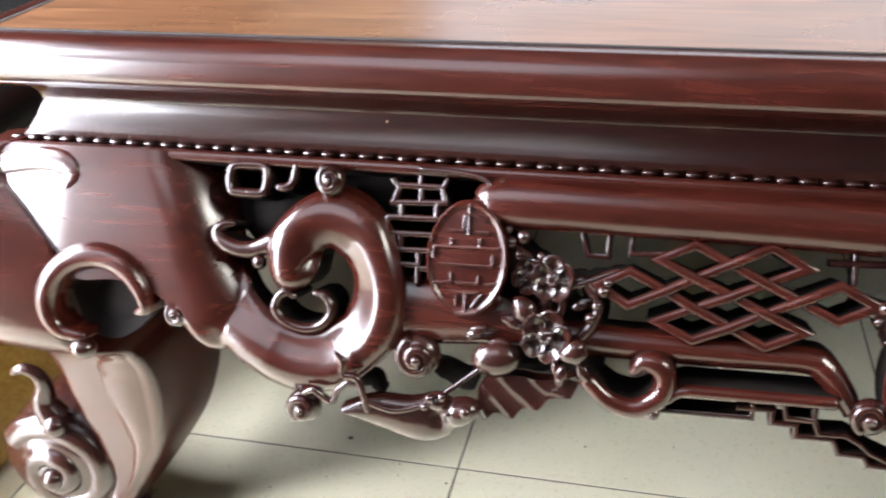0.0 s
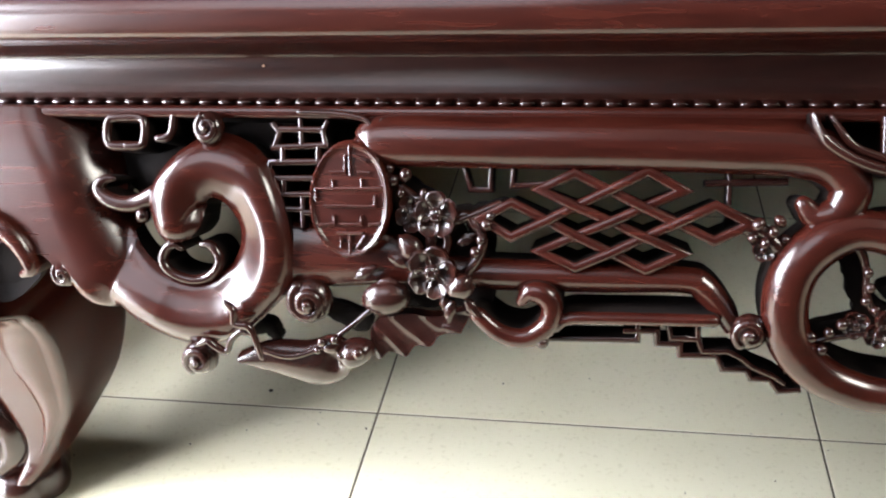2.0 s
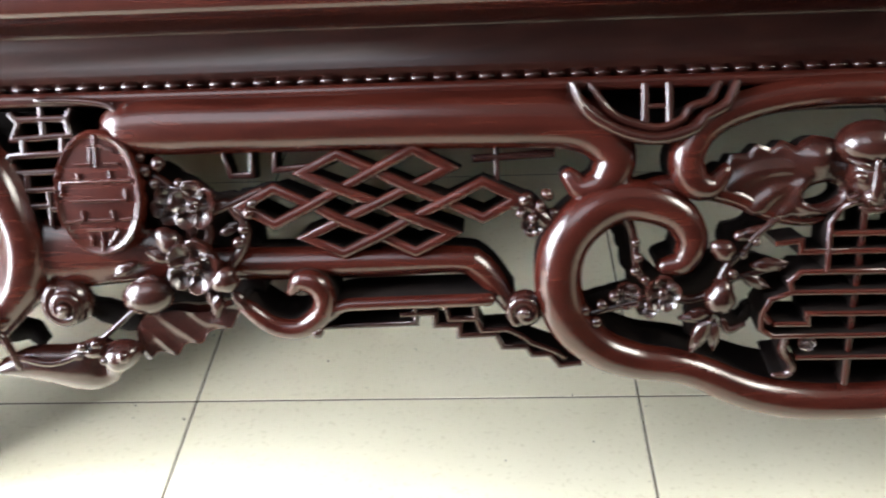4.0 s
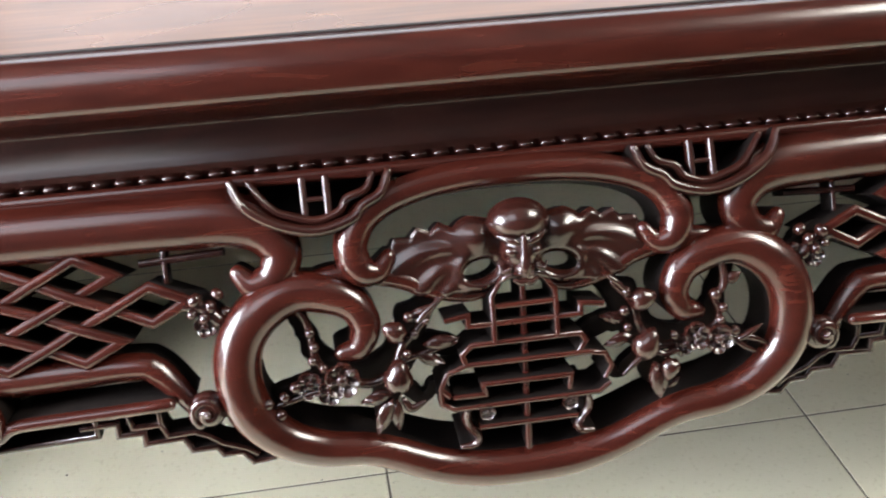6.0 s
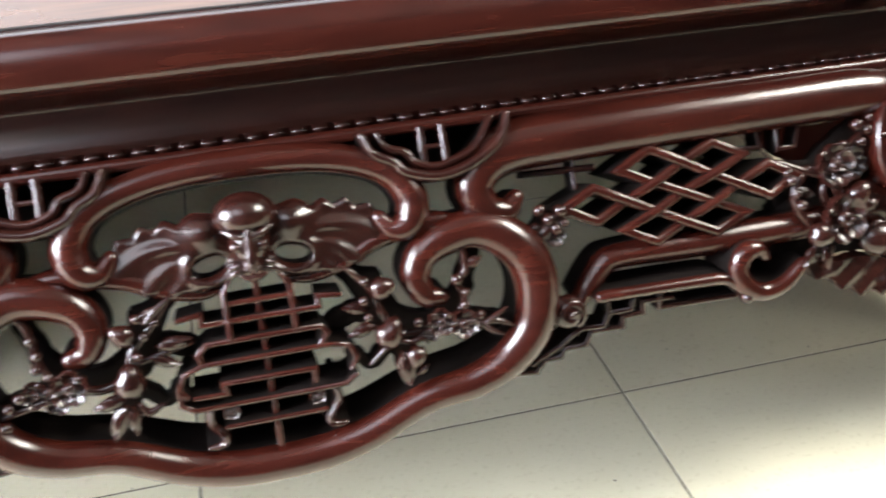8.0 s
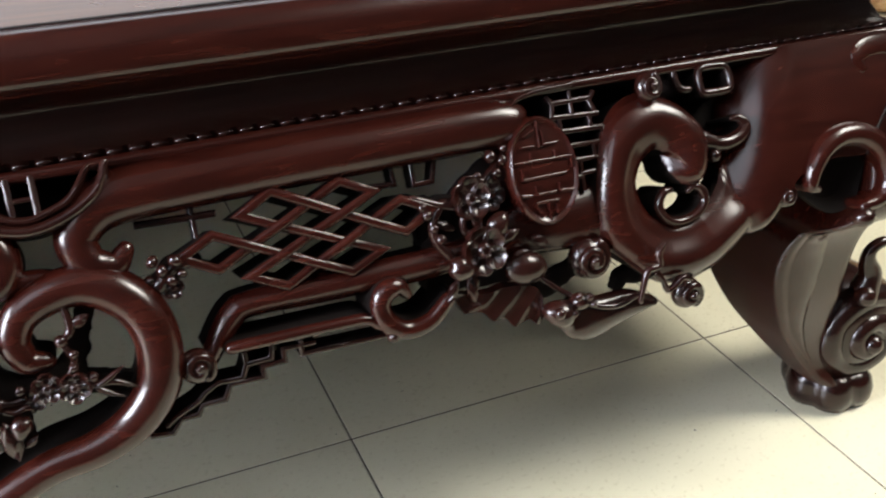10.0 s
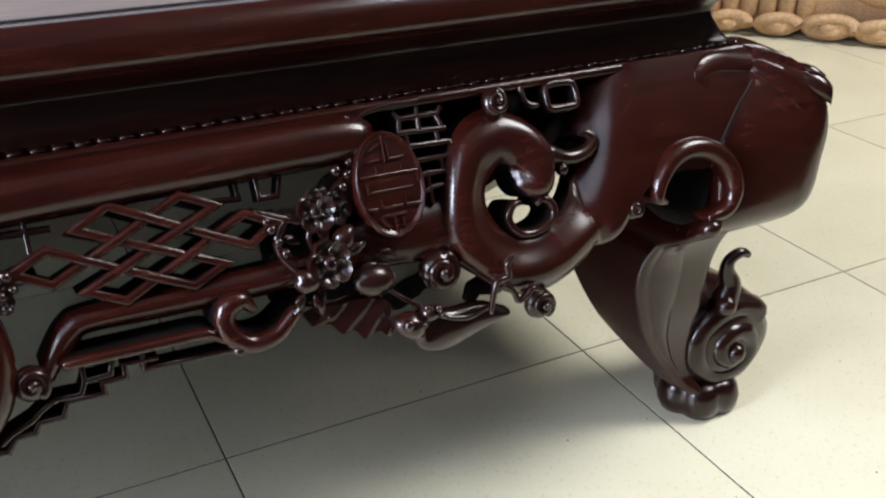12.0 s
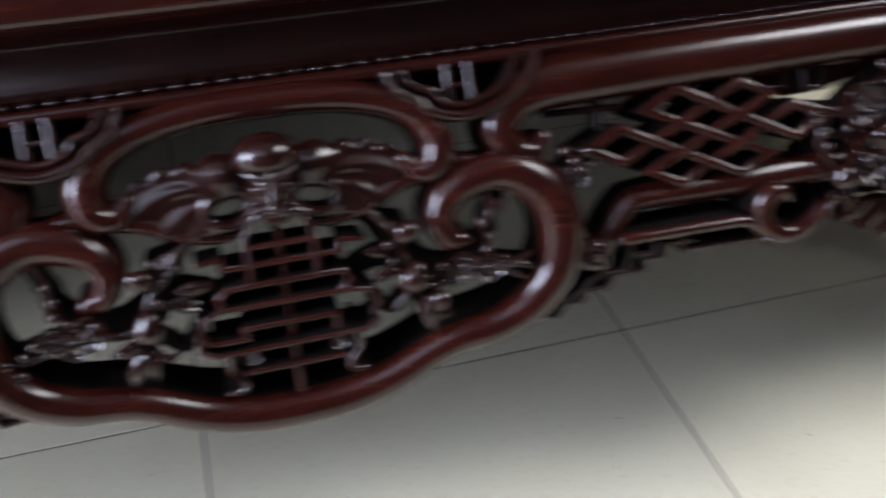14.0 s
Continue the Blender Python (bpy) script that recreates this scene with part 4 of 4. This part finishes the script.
laid("twig", tube([(-91, 318), (-86, 311), (-76, 315)], [2.6, 3.2, 1.8], 4, 1, 5, 8), DARKROSE, apron, "", 60)
laid("small_rosette", flower(-31, 300, 5, 6, 0), DARKROSE, apron, "", 50, BOTH)

# ---- legs ----
K = 0.974            # the legs are mirrored across the corner's diagonal, x + y = K
LEVELS = [           # z, inner side, outer ridge, ridge rounding
    (0.474, 0.915, 0.940, 0.010), (0.466, 0.925, 0.960, 0.014), (0.450, 0.920, 0.984, 0.024), (0.425, 0.900, 1.002, 0.034), (0.395, 0.872, 1.009, 0.040), (0.360, 0.868, 1.009, 0.044),
    (0.330, 0.866, 1.007, 0.040), (0.308, 0.860, 1.000, 0.032), (0.293, 0.852, 0.986, 0.026), (0.282, 0.846, 0.968, 0.022), (0.272, 0.842, 0.952, 0.018), (0.258, 0.836, 0.944, 0.016), (0.235, 0.832, 0.938, 0.014),
    (0.205, 0.833, 0.935, 0.014), (0.170, 0.842, 0.932, 0.014), (0.135, 0.856, 0.927, 0.013), (0.100, 0.878, 0.924, 0.010), (0.072, 0.898, 0.926, 0.008), (0.054, 0.914, 0.934, 0.006), (0.044, 0.924, 0.938, 0.004)]


def corner_section(i, o, rho, front):
    """A four-cornered section: inner-front, ridge, inner-side, inside; the ridge well rounded."""
    pts = [(i, front), (o, K - o), (K - front, K - i), (i - 0.015, K - i + 0.015)]
    radii = [0.008, rho, 0.008, 0.012]
    ring = []
    for k in range(4):
        p, a, b = Vector(pts[k]), Vector(pts[k - 1]), Vector(pts[(k + 1) % 4])
        r = radii[k]
        s, e = p + (a - p).normalized() * r, p + (b - p).normalized() * r
        for q in range(6):
            t = q / 5
            ring.append(s * (1 - t) ** 2 + p * 2 * t * (1 - t) + e * t * t)
    return ring


def make_leg(sx, back):
    lean = lambda z: 0.0 if back else (0.006 + 0.003 * sx) * (1 - z / 0.15) if z < 0.15 else -0.005 * min(1, (z - 0.15) / 0.06) * max(0, 1 - max(0, z - 0.30) / 0.08)
    place = lambda x, y, z: (sx * x + lean(z), (YT * 2 + DEEP - y) if back else y, z)
    bm = bmesh.new()
    rows = glide(LEVELS, 3)
    skin(bm, [[place(p.x, p.y, z) for p in corner_section(i, o, rho, max(K - o, belly(z) - 0.002) if z > 0.275 else K - o)] for z, i, o, rho in rows])
    leg = part("leg", bm, ROSEWOOD, bed, "thick inward-curving leg with a scrolled foot", 50)
    # foot pad: a lobed cushion
    bm = bmesh.new()
    rings = []
    for f, z in ((0.70, 0.0), (0.92, 0.002), (1.0, 0.012), (1.02, 0.024), (0.96, 0.038), (0.80, 0.047), (0.4, 0.050)):
        rings.append([place(0.962 + 0.046 * f * (1 + 0.16 * abs(math.cos(3 * h))) * math.cos(h), 0.078 + 0.046 * f * (1 + 0.16 * abs(math.cos(3 * h))) * math.sin(h), z) for h in (2 * math.pi * k / 48 for k in range(48))])
    skin(bm, rings)
    part("foot_pad", bm, DARKROSE, leg, "", 60)
    # scroll drum with a coil on its face, set back and outward on the leg
    near = lambda x, y, z: place(0.955 + (x - 0.955) * 1.10 + 0.025, y + 0.040, 0.112 + (z - 0.112) * 1.08 - 0.021)
    bm = bmesh.new()
    rings = []
    for f, y in ((0.3, 0.115), (0.85, 0.110), (1.0, 0.09), (1.03, 0.06), (1.0, 0.034), (0.90, 0.016), (0.72, 0.006), (0.4, 0.0), (0.05, -0.003)):
        rings.append([near(0.955 + 0.070 * f * math.cos(h) * (1 + 0.03 * math.cos(5 * h)), y, 0.112 + 0.066 * f * math.sin(h)) for h in (2 * math.pi * k / 32 for k in range(32))])
    skin(bm, rings)
    scroll = part("foot_scroll", bm, DARKROSE, leg, "snail-like scroll", 60)
    bm = bmesh.new()
    pts = []
    for k in range(60):
        f = k / 59
        h = f * 1.9 * 2 * math.pi + 0.6
        q = 0.053 * (1 - 0.96 * f)
        pts.append((Vector(near(0.955 + q * math.cos(h), 0.021 - 0.024 * f, 0.112 + q * 0.95 * math.sin(h))), (0.0165 - 0.0050 * f) * (1 + 0.13 * abs(math.sin(2.5 * h)) * (1 - f))))
    rings = []
    for k, (p, r) in enumerate(pts):
        t = (pts[min(k + 1, 59)][0] - pts[max(k - 1, 0)][0]).normalized()
        a = t.cross(Vector((0, 1, 0))).normalized()
        b = t.cross(a)
        rings.append([p + (a * math.cos(h) + b * math.sin(h)) * r for h in (2 * math.pi * j / 10 for j in range(10))])
    skin(bm, rings)
    bmesh.ops.create_uvsphere(bm, u_segments=14, v_segments=10, radius=0.0125, matrix=Matrix.Translation(near(0.955, -0.005, 0.112)))
    part("coil", bm, DARKROSE, leg, "", 60)
    # raised leaf-shaped panel down the leg's front face
    bm = bmesh.new()
    rings = []
    for z, a0, a1 in glide([(0.270, 0.10, 0.30), (0.260, 0.06, 0.44), (0.240, 0.05, 0.58), (0.205, 0.05, 0.62), (0.170, 0.05, 0.52), (0.135, 0.06, 0.45), (0.105, 0.10, 0.42), (0.080, 0.20, 0.40)], 4):
        i0, o0 = (np.interp(z, [q[0] for q in LEVELS[::-1]], [q[c] for q in LEVELS[::-1]]) for c in (1, 2))
        y0 = K - o0
        rings.append([place(i0 + (o0 - i0) * (a0 + (a1 - a0) * k / 10), y0 + 0.0035 - 0.0060 * math.sin(math.pi * k / 10) ** 0.7, z) for k in range(11)] + [place(i0 + (o0 - i0) * a1, y0 + 0.014, z), place(i0 + (o0 - i0) * a0, y0 + 0.014, z)])
    skin(bm, rings)
    part("leaf_panel", bm, ROSEWOOD, leg, "", 60)
    # hooked leaf tip and ball over the scroll
    bm = bmesh.new()
    line = glide([(0.945, 0.010, 0.178, 0.017), (0.950, 0.010, 0.196, 0.013), (0.944, 0.010, 0.214, 0.009), (0.946, 0.008, 0.228, 0.007), (0.958, 0.006, 0.234, 0.006), (0.968, 0.005, 0.229, 0.004)], 4)
    rings = []
    for k, q in enumerate(line):
        p = Vector(near(*q[:3]))
        t = (Vector(near(*line[min(k + 1, len(line) - 1)][:3])) - Vector(near(*line[max(k - 1, 0)][:3]))).normalized()
        a = t.cross(Vector((0, 1, 0))).normalized()
        b = t.cross(a)
        rings.append([p + (a * math.cos(h) + b * math.sin(h)) * q[3] for h in (2 * math.pi * j / 10 for j in range(10))])
    skin(bm, rings)
    part("foot_tip", bm, DARKROSE, leg, "", 60)
    bm = bmesh.new()
    bmesh.ops.create_uvsphere(bm, u_segments=14, v_segments=10, radius=0.0125, matrix=Matrix.Translation(near(0.938, -0.001, 0.176)))
    part("foot_ball", bm, DARKROSE, leg, "", 60)
    # raised leaf lines on the shoulder
    for line in ([(0.930, 0.4675, 0.004), (0.952, 0.4600, 0.0072), (0.974, 0.4460, 0.0048)], [(0.926, 0.4590, 0.005), (0.9475, 0.4475, 0.0074), (0.967, 0.4310, 0.0050)], [(0.923, 0.4510, 0.005), (0.9425, 0.4355, 0.0074), (0.963, 0.4150, 0.0050)], [(0.922, 0.4410, 0.004), (0.9370, 0.4230, 0.0060), (0.956, 0.4020, 0.0040)]):
        bm = bmesh.new()
        line = glide(line, 6)
        rings = []
        for k, q in enumerate(line):
            i0, o0, rho = (np.interp(q[1], [v[0] for v in LEVELS[::-1]], [v[c] for v in LEVELS[::-1]]) for c in (1, 2, 3))
            f = min(max((q[0] - i0) / (o0 - i0), 0), 1)
            y = belly(q[1]) * (1 - f) + (K - o0) * f + rho * 0.5 * max(0, f - 0.55) ** 2 / 0.2 + 0.0012
            a, b = Vector((0.55, -0.15, 0.82)), Vector((0.3, -0.95, 0.2)).normalized()
            rings.append([place(*(Vector((q[0], y, q[1])) + (a * math.cos(h) + b * math.sin(h) * 0.8) * q[2])) for h in (2 * math.pi * j / 10 for j in range(10))])
        skin(bm, rings)
        part("leaf_line", bm, ROSEWOOD, leg, "", 60)
    # hooked tip where the leaf meets the ridge
    for name, line in (("shoulder_tip", [(0.972, 0.006, 0.447, 0.006), (0.992, -0.012, 0.441, 0.012), (1.006, -0.028, 0.434, 0.012), (1.014, -0.037, 0.427, 0.009), (1.015, -0.039, 0.419, 0.004)]), ("shoulder_tip", [(0.985, -0.002, 0.452, 0.004), (0.999, -0.020, 0.447, 0.0075), (1.009, -0.031, 0.442, 0.004)])):
        bm = bmesh.new()
        rings = []
        for q in glide(line, 4):
            rings.append([place(q[0] - 0.018 + q[3] * 0.75 * math.cos(h), q[1] + 0.018 + q[3] * 0.75 * math.cos(h), q[2] + q[3] * math.sin(h)) for h in (2 * math.pi * j / 12 for j in range(12))])
        skin(bm, rings)
        part(name, bm, DARKROSE, leg, "", 60)
    return leg


for sx, back in ((-1, False), (1, False), (-1, True), (1, True)):
    make_leg(sx, back)
laid("joint_line", tube([(-851, 373), (-864, 391), (-895, 421), (-926, 446), (-935, 466)], 0.7, [6.4, 6.1, 4.6, 2.9, 2.7], 1.0, 8, 6), JOINT, apron, "", 60, BOTH)
laid("crest", tube([(-926, 456), (-905, 459), (-885, 461), (-867, 459), (-857, 452), (-861, 445)], [8.5, 8.5, 8.5, 8.5, 7.5, 5.5], [1.4, 2.8, 4.4, 5.4, 5.8, 5.6], 0.30, 6, 14), ROSEWOOD, apron, "", 60, BOTH)

# plain aprons on the other three sides
bm = bmesh.new()
rings = []
for z in np.linspace(0.468, 0.03, 11):
    y = YT * 2 + DEEP - belly(z)
    rings.append([(-0.90, y - 0.03, z), (-0.90, y, z), (0.90, y, z), (0.90, y - 0.03, z)])
skin(bm, rings)
part("apron_back", bm, ROSEWOOD, bed)
for s in (-1, 1):           # unseen; the right one sweeps low towards the back leg to block light
    bm = bmesh.new()
    rings = []
    for y in np.linspace(0.12, DEEP - 0.10, 24):
        q = min(max((y - 0.42) / 0.30, 0), 1)
        low = 0.17 if s < 0 else 0.21 - 0.195 * q * q * (3 - 2 * q)
        zs = np.linspace(0.468, low, 9)
        rings.append([(s * (K - belly(z) - 0.03), y, z) for z in zs] + [(s * (K - belly(z)), y, z) for z in zs[::-1]])
    skin(bm, rings)
    part("apron_side", bm, ROSEWOOD, bed)

# bead row under the waist: long low beads with gaps between them
bm = bmesh.new()
bmesh.ops.create_uvsphere(bm, u_segments=10, v_segments=7, radius=1.0, matrix=Matrix.Diagonal((0.0064, 0.0040, 0.0032, 1)))
bead = part("bead", bm, DARKROSE, apron, "", 60)
bead.matrix_parent_inverse = Matrix.Identity(4)
for i in range(119):
    b = bead if i == 0 else bead.copy()
    if i:
        scene.collection.objects.link(b)
    b.location = (-0.9215 + i * 0.01562, 0.0466, 0.4728)

# ---- neighbours of the daybed ----
def black_bench():
    bench = thing("black_bench", (-1.72, 1.0, 0), "black lacquered bench with a rounded edge beside the daybed", "bench")
    x0, x1, y0, y1 = -2.25, -1.20, 0.16, 1.75
    for name, d, z0, z1, r in (("seat", 0.0, 0.395, 0.450, 0.026), ("seat_frame", 0.035, 0.300, 0.393, 0.030)):
        bm = bmesh.new()
        rings = []
        for k in range(9):
            h = math.pi * k / 8
            z, e = (z0 + z1) / 2 - (z1 - z0) / 2 * math.cos(h), d + r * (1 - math.sin(h))
            rings.append([(x0 + e, y0 + e, z), (x1 - e, y0 + e, z), (x1 - e, y1 - e, z), (x0 + e, y1 - e, z)])
        skin(bm, rings)
        part(name, bm, BLACKWOOD, bench, "", 50)
    for x in (x0 + 0.09, x1 - 0.09):
        for y in (y0 + 0.62, y1 - 0.09):
            bm = bmesh.new()
            box(bm, x - 0.04, x + 0.04, y - 0.04, y + 0.04, 0.0, 0.299, 0.008)
            part("leg", bm, BLACKWOOD, bench, "", 12)
    return bench


def golden_plinth():
    """A rough-carved block of raw golden wood with rolled lobes round its foot."""
    plinth = thing("carved_plinth", (-1.5, 0.3, 0), "unfinished golden wood carved base with rolled lobes", "carved base")
    bm = bmesh.new()
    rings = []
    for z, f in ((0.0, 0.98), (0.02, 1.02), (0.06, 1.0), (0.10, 0.93), (0.15, 0.90), (0.19, 0.94), (0.245, 0.95), (0.275, 0.88), (0.290, 0.62), (0.294, 0.2)):
        ring = []
        for k in range(72):
            h = 2 * math.pi * k / 72
            lobe = 1 + 0.035 * math.sin(7 * h + 9 * z) + 0.03 * noise.noise(Vector((2.3 * math.cos(h), 2.3 * math.sin(h), 9 * z)))
            ring.append((-1.44 + 0.30 * f * lobe * math.copysign(abs(math.cos(h)) ** 0.7, math.cos(h)) - 0.25 * f * math.sin(h) * 0.28, 0.24 + 0.20 * f * lobe * math.copysign(abs(math.sin(h)) ** 0.7, math.sin(h)), z))
        rings.append(ring)
    skin(bm, rings)
    body = part("body", bm, GOLDWOOD, plinth, "", 60)
    for x, y, r, ln in ((-1.205, 0.02, 0.045, 0.10), (-1.195, 0.20, 0.050, 0.12), (-1.205, 0.38, 0.048, 0.11), (-1.36, -0.06, 0.046, 0.12), (-1.21, 0.00, 0.062, 0.07), (-1.20, 0.13, 0.075, 0.08), (-1.205, 0.30, 0.066, 0.09), (-1.30, -0.04, 0.080, 0.09)):
        bm = bmesh.new()
        bmesh.ops.create_uvsphere(bm, u_segments=28, v_segments=18, radius=1.0, matrix=Matrix.Translation((x - max(0, r - 0.052) * 1.2, y, r * 0.8 if r < 0.055 else 0.10 + r)) @ Matrix.Diagonal((min(r, 0.05) * 1.15, ln, r, 1)))
        for v in bm.verts:
            q = noise.noise_vector(v.co * 22)
            v.co += q * 0.010
            v.co.z = max(v.co.z, 0.0)
        part("lobe", bm, GOLDWOOD, plinth, "", 60)
    return plinth


def pale_carved_seat():
    """The foot of a raw pale wooden seat: fluted panel, rolled cloud feet and a smooth swelling boss."""
    m = Matrix.Translation((2.40, 1.29, 0)) @ Matrix.Rotation(math.atan2(-0.35, 0.30), 4, "Z")
    seat = thing("carved_bench", (2.6, 1.5, 0), "unfinished pale wooden bench with fluted and scroll-carved base", "bench")

    def add(name, bm, label=""):
        for v in bm.verts:
            v.co = m @ v.co
        return part(name, bm, PALEWOOD, seat, label, 50)

    bm = bmesh.new()
    box(bm, -0.75, 0.95, 0.03, 0.70, 0.03, 0.42, 0.02)
    add("body", bm)
    for k in range(9):
        bm = bmesh.new()
        x = -0.42 + 0.052 * k
        rings = []
        for z, f in ((0.05, 0.6), (0.065, 1.0), (0.12, 1.05), (0.20, 0.95), (0.26, 0.8), (0.275, 0.3)):
            rings.append([(x + 0.024 * f * math.cos(h), 0.025 + 0.022 * f * math.sin(h), z) for h in (2 * math.pi * j / 10 for j in range(10))])
        skin(bm, rings)
        add("flute", bm)
    bm = bmesh.new()
    bmesh.ops.create_uvsphere(bm, u_segments=24, v_segments=16, radius=1.0, matrix=Matrix.Translation((0.20, 0.04, 0.185)) @ Matrix.Diagonal((0.115, 0.07, 0.085, 1)))
    add("boss", bm)
    for x, z, r, tilt in ((-0.50, 0.035, 0.035, 0), (-0.36, 0.032, 0.032, 10), (-0.22, 0.034, 0.034, -8), (-0.08, 0.036, 0.036, 6), (0.06, 0.042, 0.042, -12), (0.20, 0.040, 0.040, 8), (0.36, 0.045, 0.045, -10), (0.52, 0.042, 0.042, 5)):
        bm = bmesh.new()
        line = [Vector((x + 1.9 * r * math.cos(h) * (1 - 0.10 * h), -0.01 + 0.012 * math.sin(h * 2), max(z + r * 0.75 * math.sin(h) * (1 - 0.10 * h), 0.022))) for h in (radians(tilt) + k * 0.42 for k in range(16))]
        rings = []
        for k, p in enumerate(line):
            t = (line[min(k + 1, 15)] - line[max(k - 1, 0)]).normalized()
            a = t.cross(Vector((0, 1, 0))).normalized()
            b, q = t.cross(a), 0.020 * (1 - 0.04 * k)
            rings.append([p + (a * math.cos(h) + b * math.sin(h)) * q for h in (2 * math.pi * j / 8 for j in range(8))])
        skin(bm, rings)
        bmesh.ops.create_uvsphere(bm, u_segments=14, v_segments=10, radius=1.0, matrix=Matrix.Translation((x, 0.004, z)) @ Matrix.Diagonal((r * 1.75, 0.022, r * 0.9, 1)))
        bmesh.ops.create_uvsphere(bm, u_segments=10, v_segments=8, radius=1.0, matrix=Matrix.Translation((x, -0.014, z)) @ Matrix.Diagonal((r * 0.6, 0.012, r * 0.4, 1)))
        add("scroll", bm)
    return seat


black_bench(), golden_plinth(), pale_carved_seat()

# ---- floor tiles ----
TX, TY, TS, GAP = -1.0926, 0.2337, 0.5, 0.0024
bm = bmesh.new()
box(bm, -TS / 2 + GAP / 2, TS / 2 - GAP / 2, -TS / 2 + GAP / 2, TS / 2 - GAP / 2, -0.009, 0.0, 0.0005)
tile = part("tile", bm, TILE, floor, "", 12)
first = True
for i in range(-7, 12):
    for j in range(-8, 8):
        x, y = TX + (i + 0.5) * TS, TY + (j + 0.5) * TS
        if X0 + 0.2 < x < X1 - 0.2 and Y0 + 0.2 < y < Y1 - 0.2:
            t = tile if first else tile.copy()
            if not first:
                scene.collection.objects.link(t)
            first = False
            t.location = (x, y, 0.0)

# ---- grit and dust on the floor ----
random.seed(5)
bm = bmesh.new()
SPOTS = [(-0.735, 0.262, 0.0026), (-0.60, 0.205, 0.0016), (0.24, -0.005, 0.0028), (-0.45, 0.30, 0.0014), (0.34, 0.10, 0.0014), (0.52, 0.02, 0.0012), (-0.80, 0.16, 0.0012), (0.78, 0.08, 0.0012)]
SPOTS += [(random.uniform(-1.0, 1.4), random.uniform(-0.15, 0.45), random.uniform(0.0004, 0.0011)) for _ in range(90)]
for x, y, q in SPOTS:
    bmesh.ops.create_icosphere(bm, subdivisions=1, radius=q, matrix=Matrix.Translation((x, y, q * 0.4)) @ Matrix.Rotation(random.uniform(0, 3), 4, "Z") @ Matrix.Diagonal((1.3, 0.9, 0.5, 1)))
tagged(part("grit", bm, GRIT), "dark grit scattered over the cream tiles", "grit", kind="stuff")
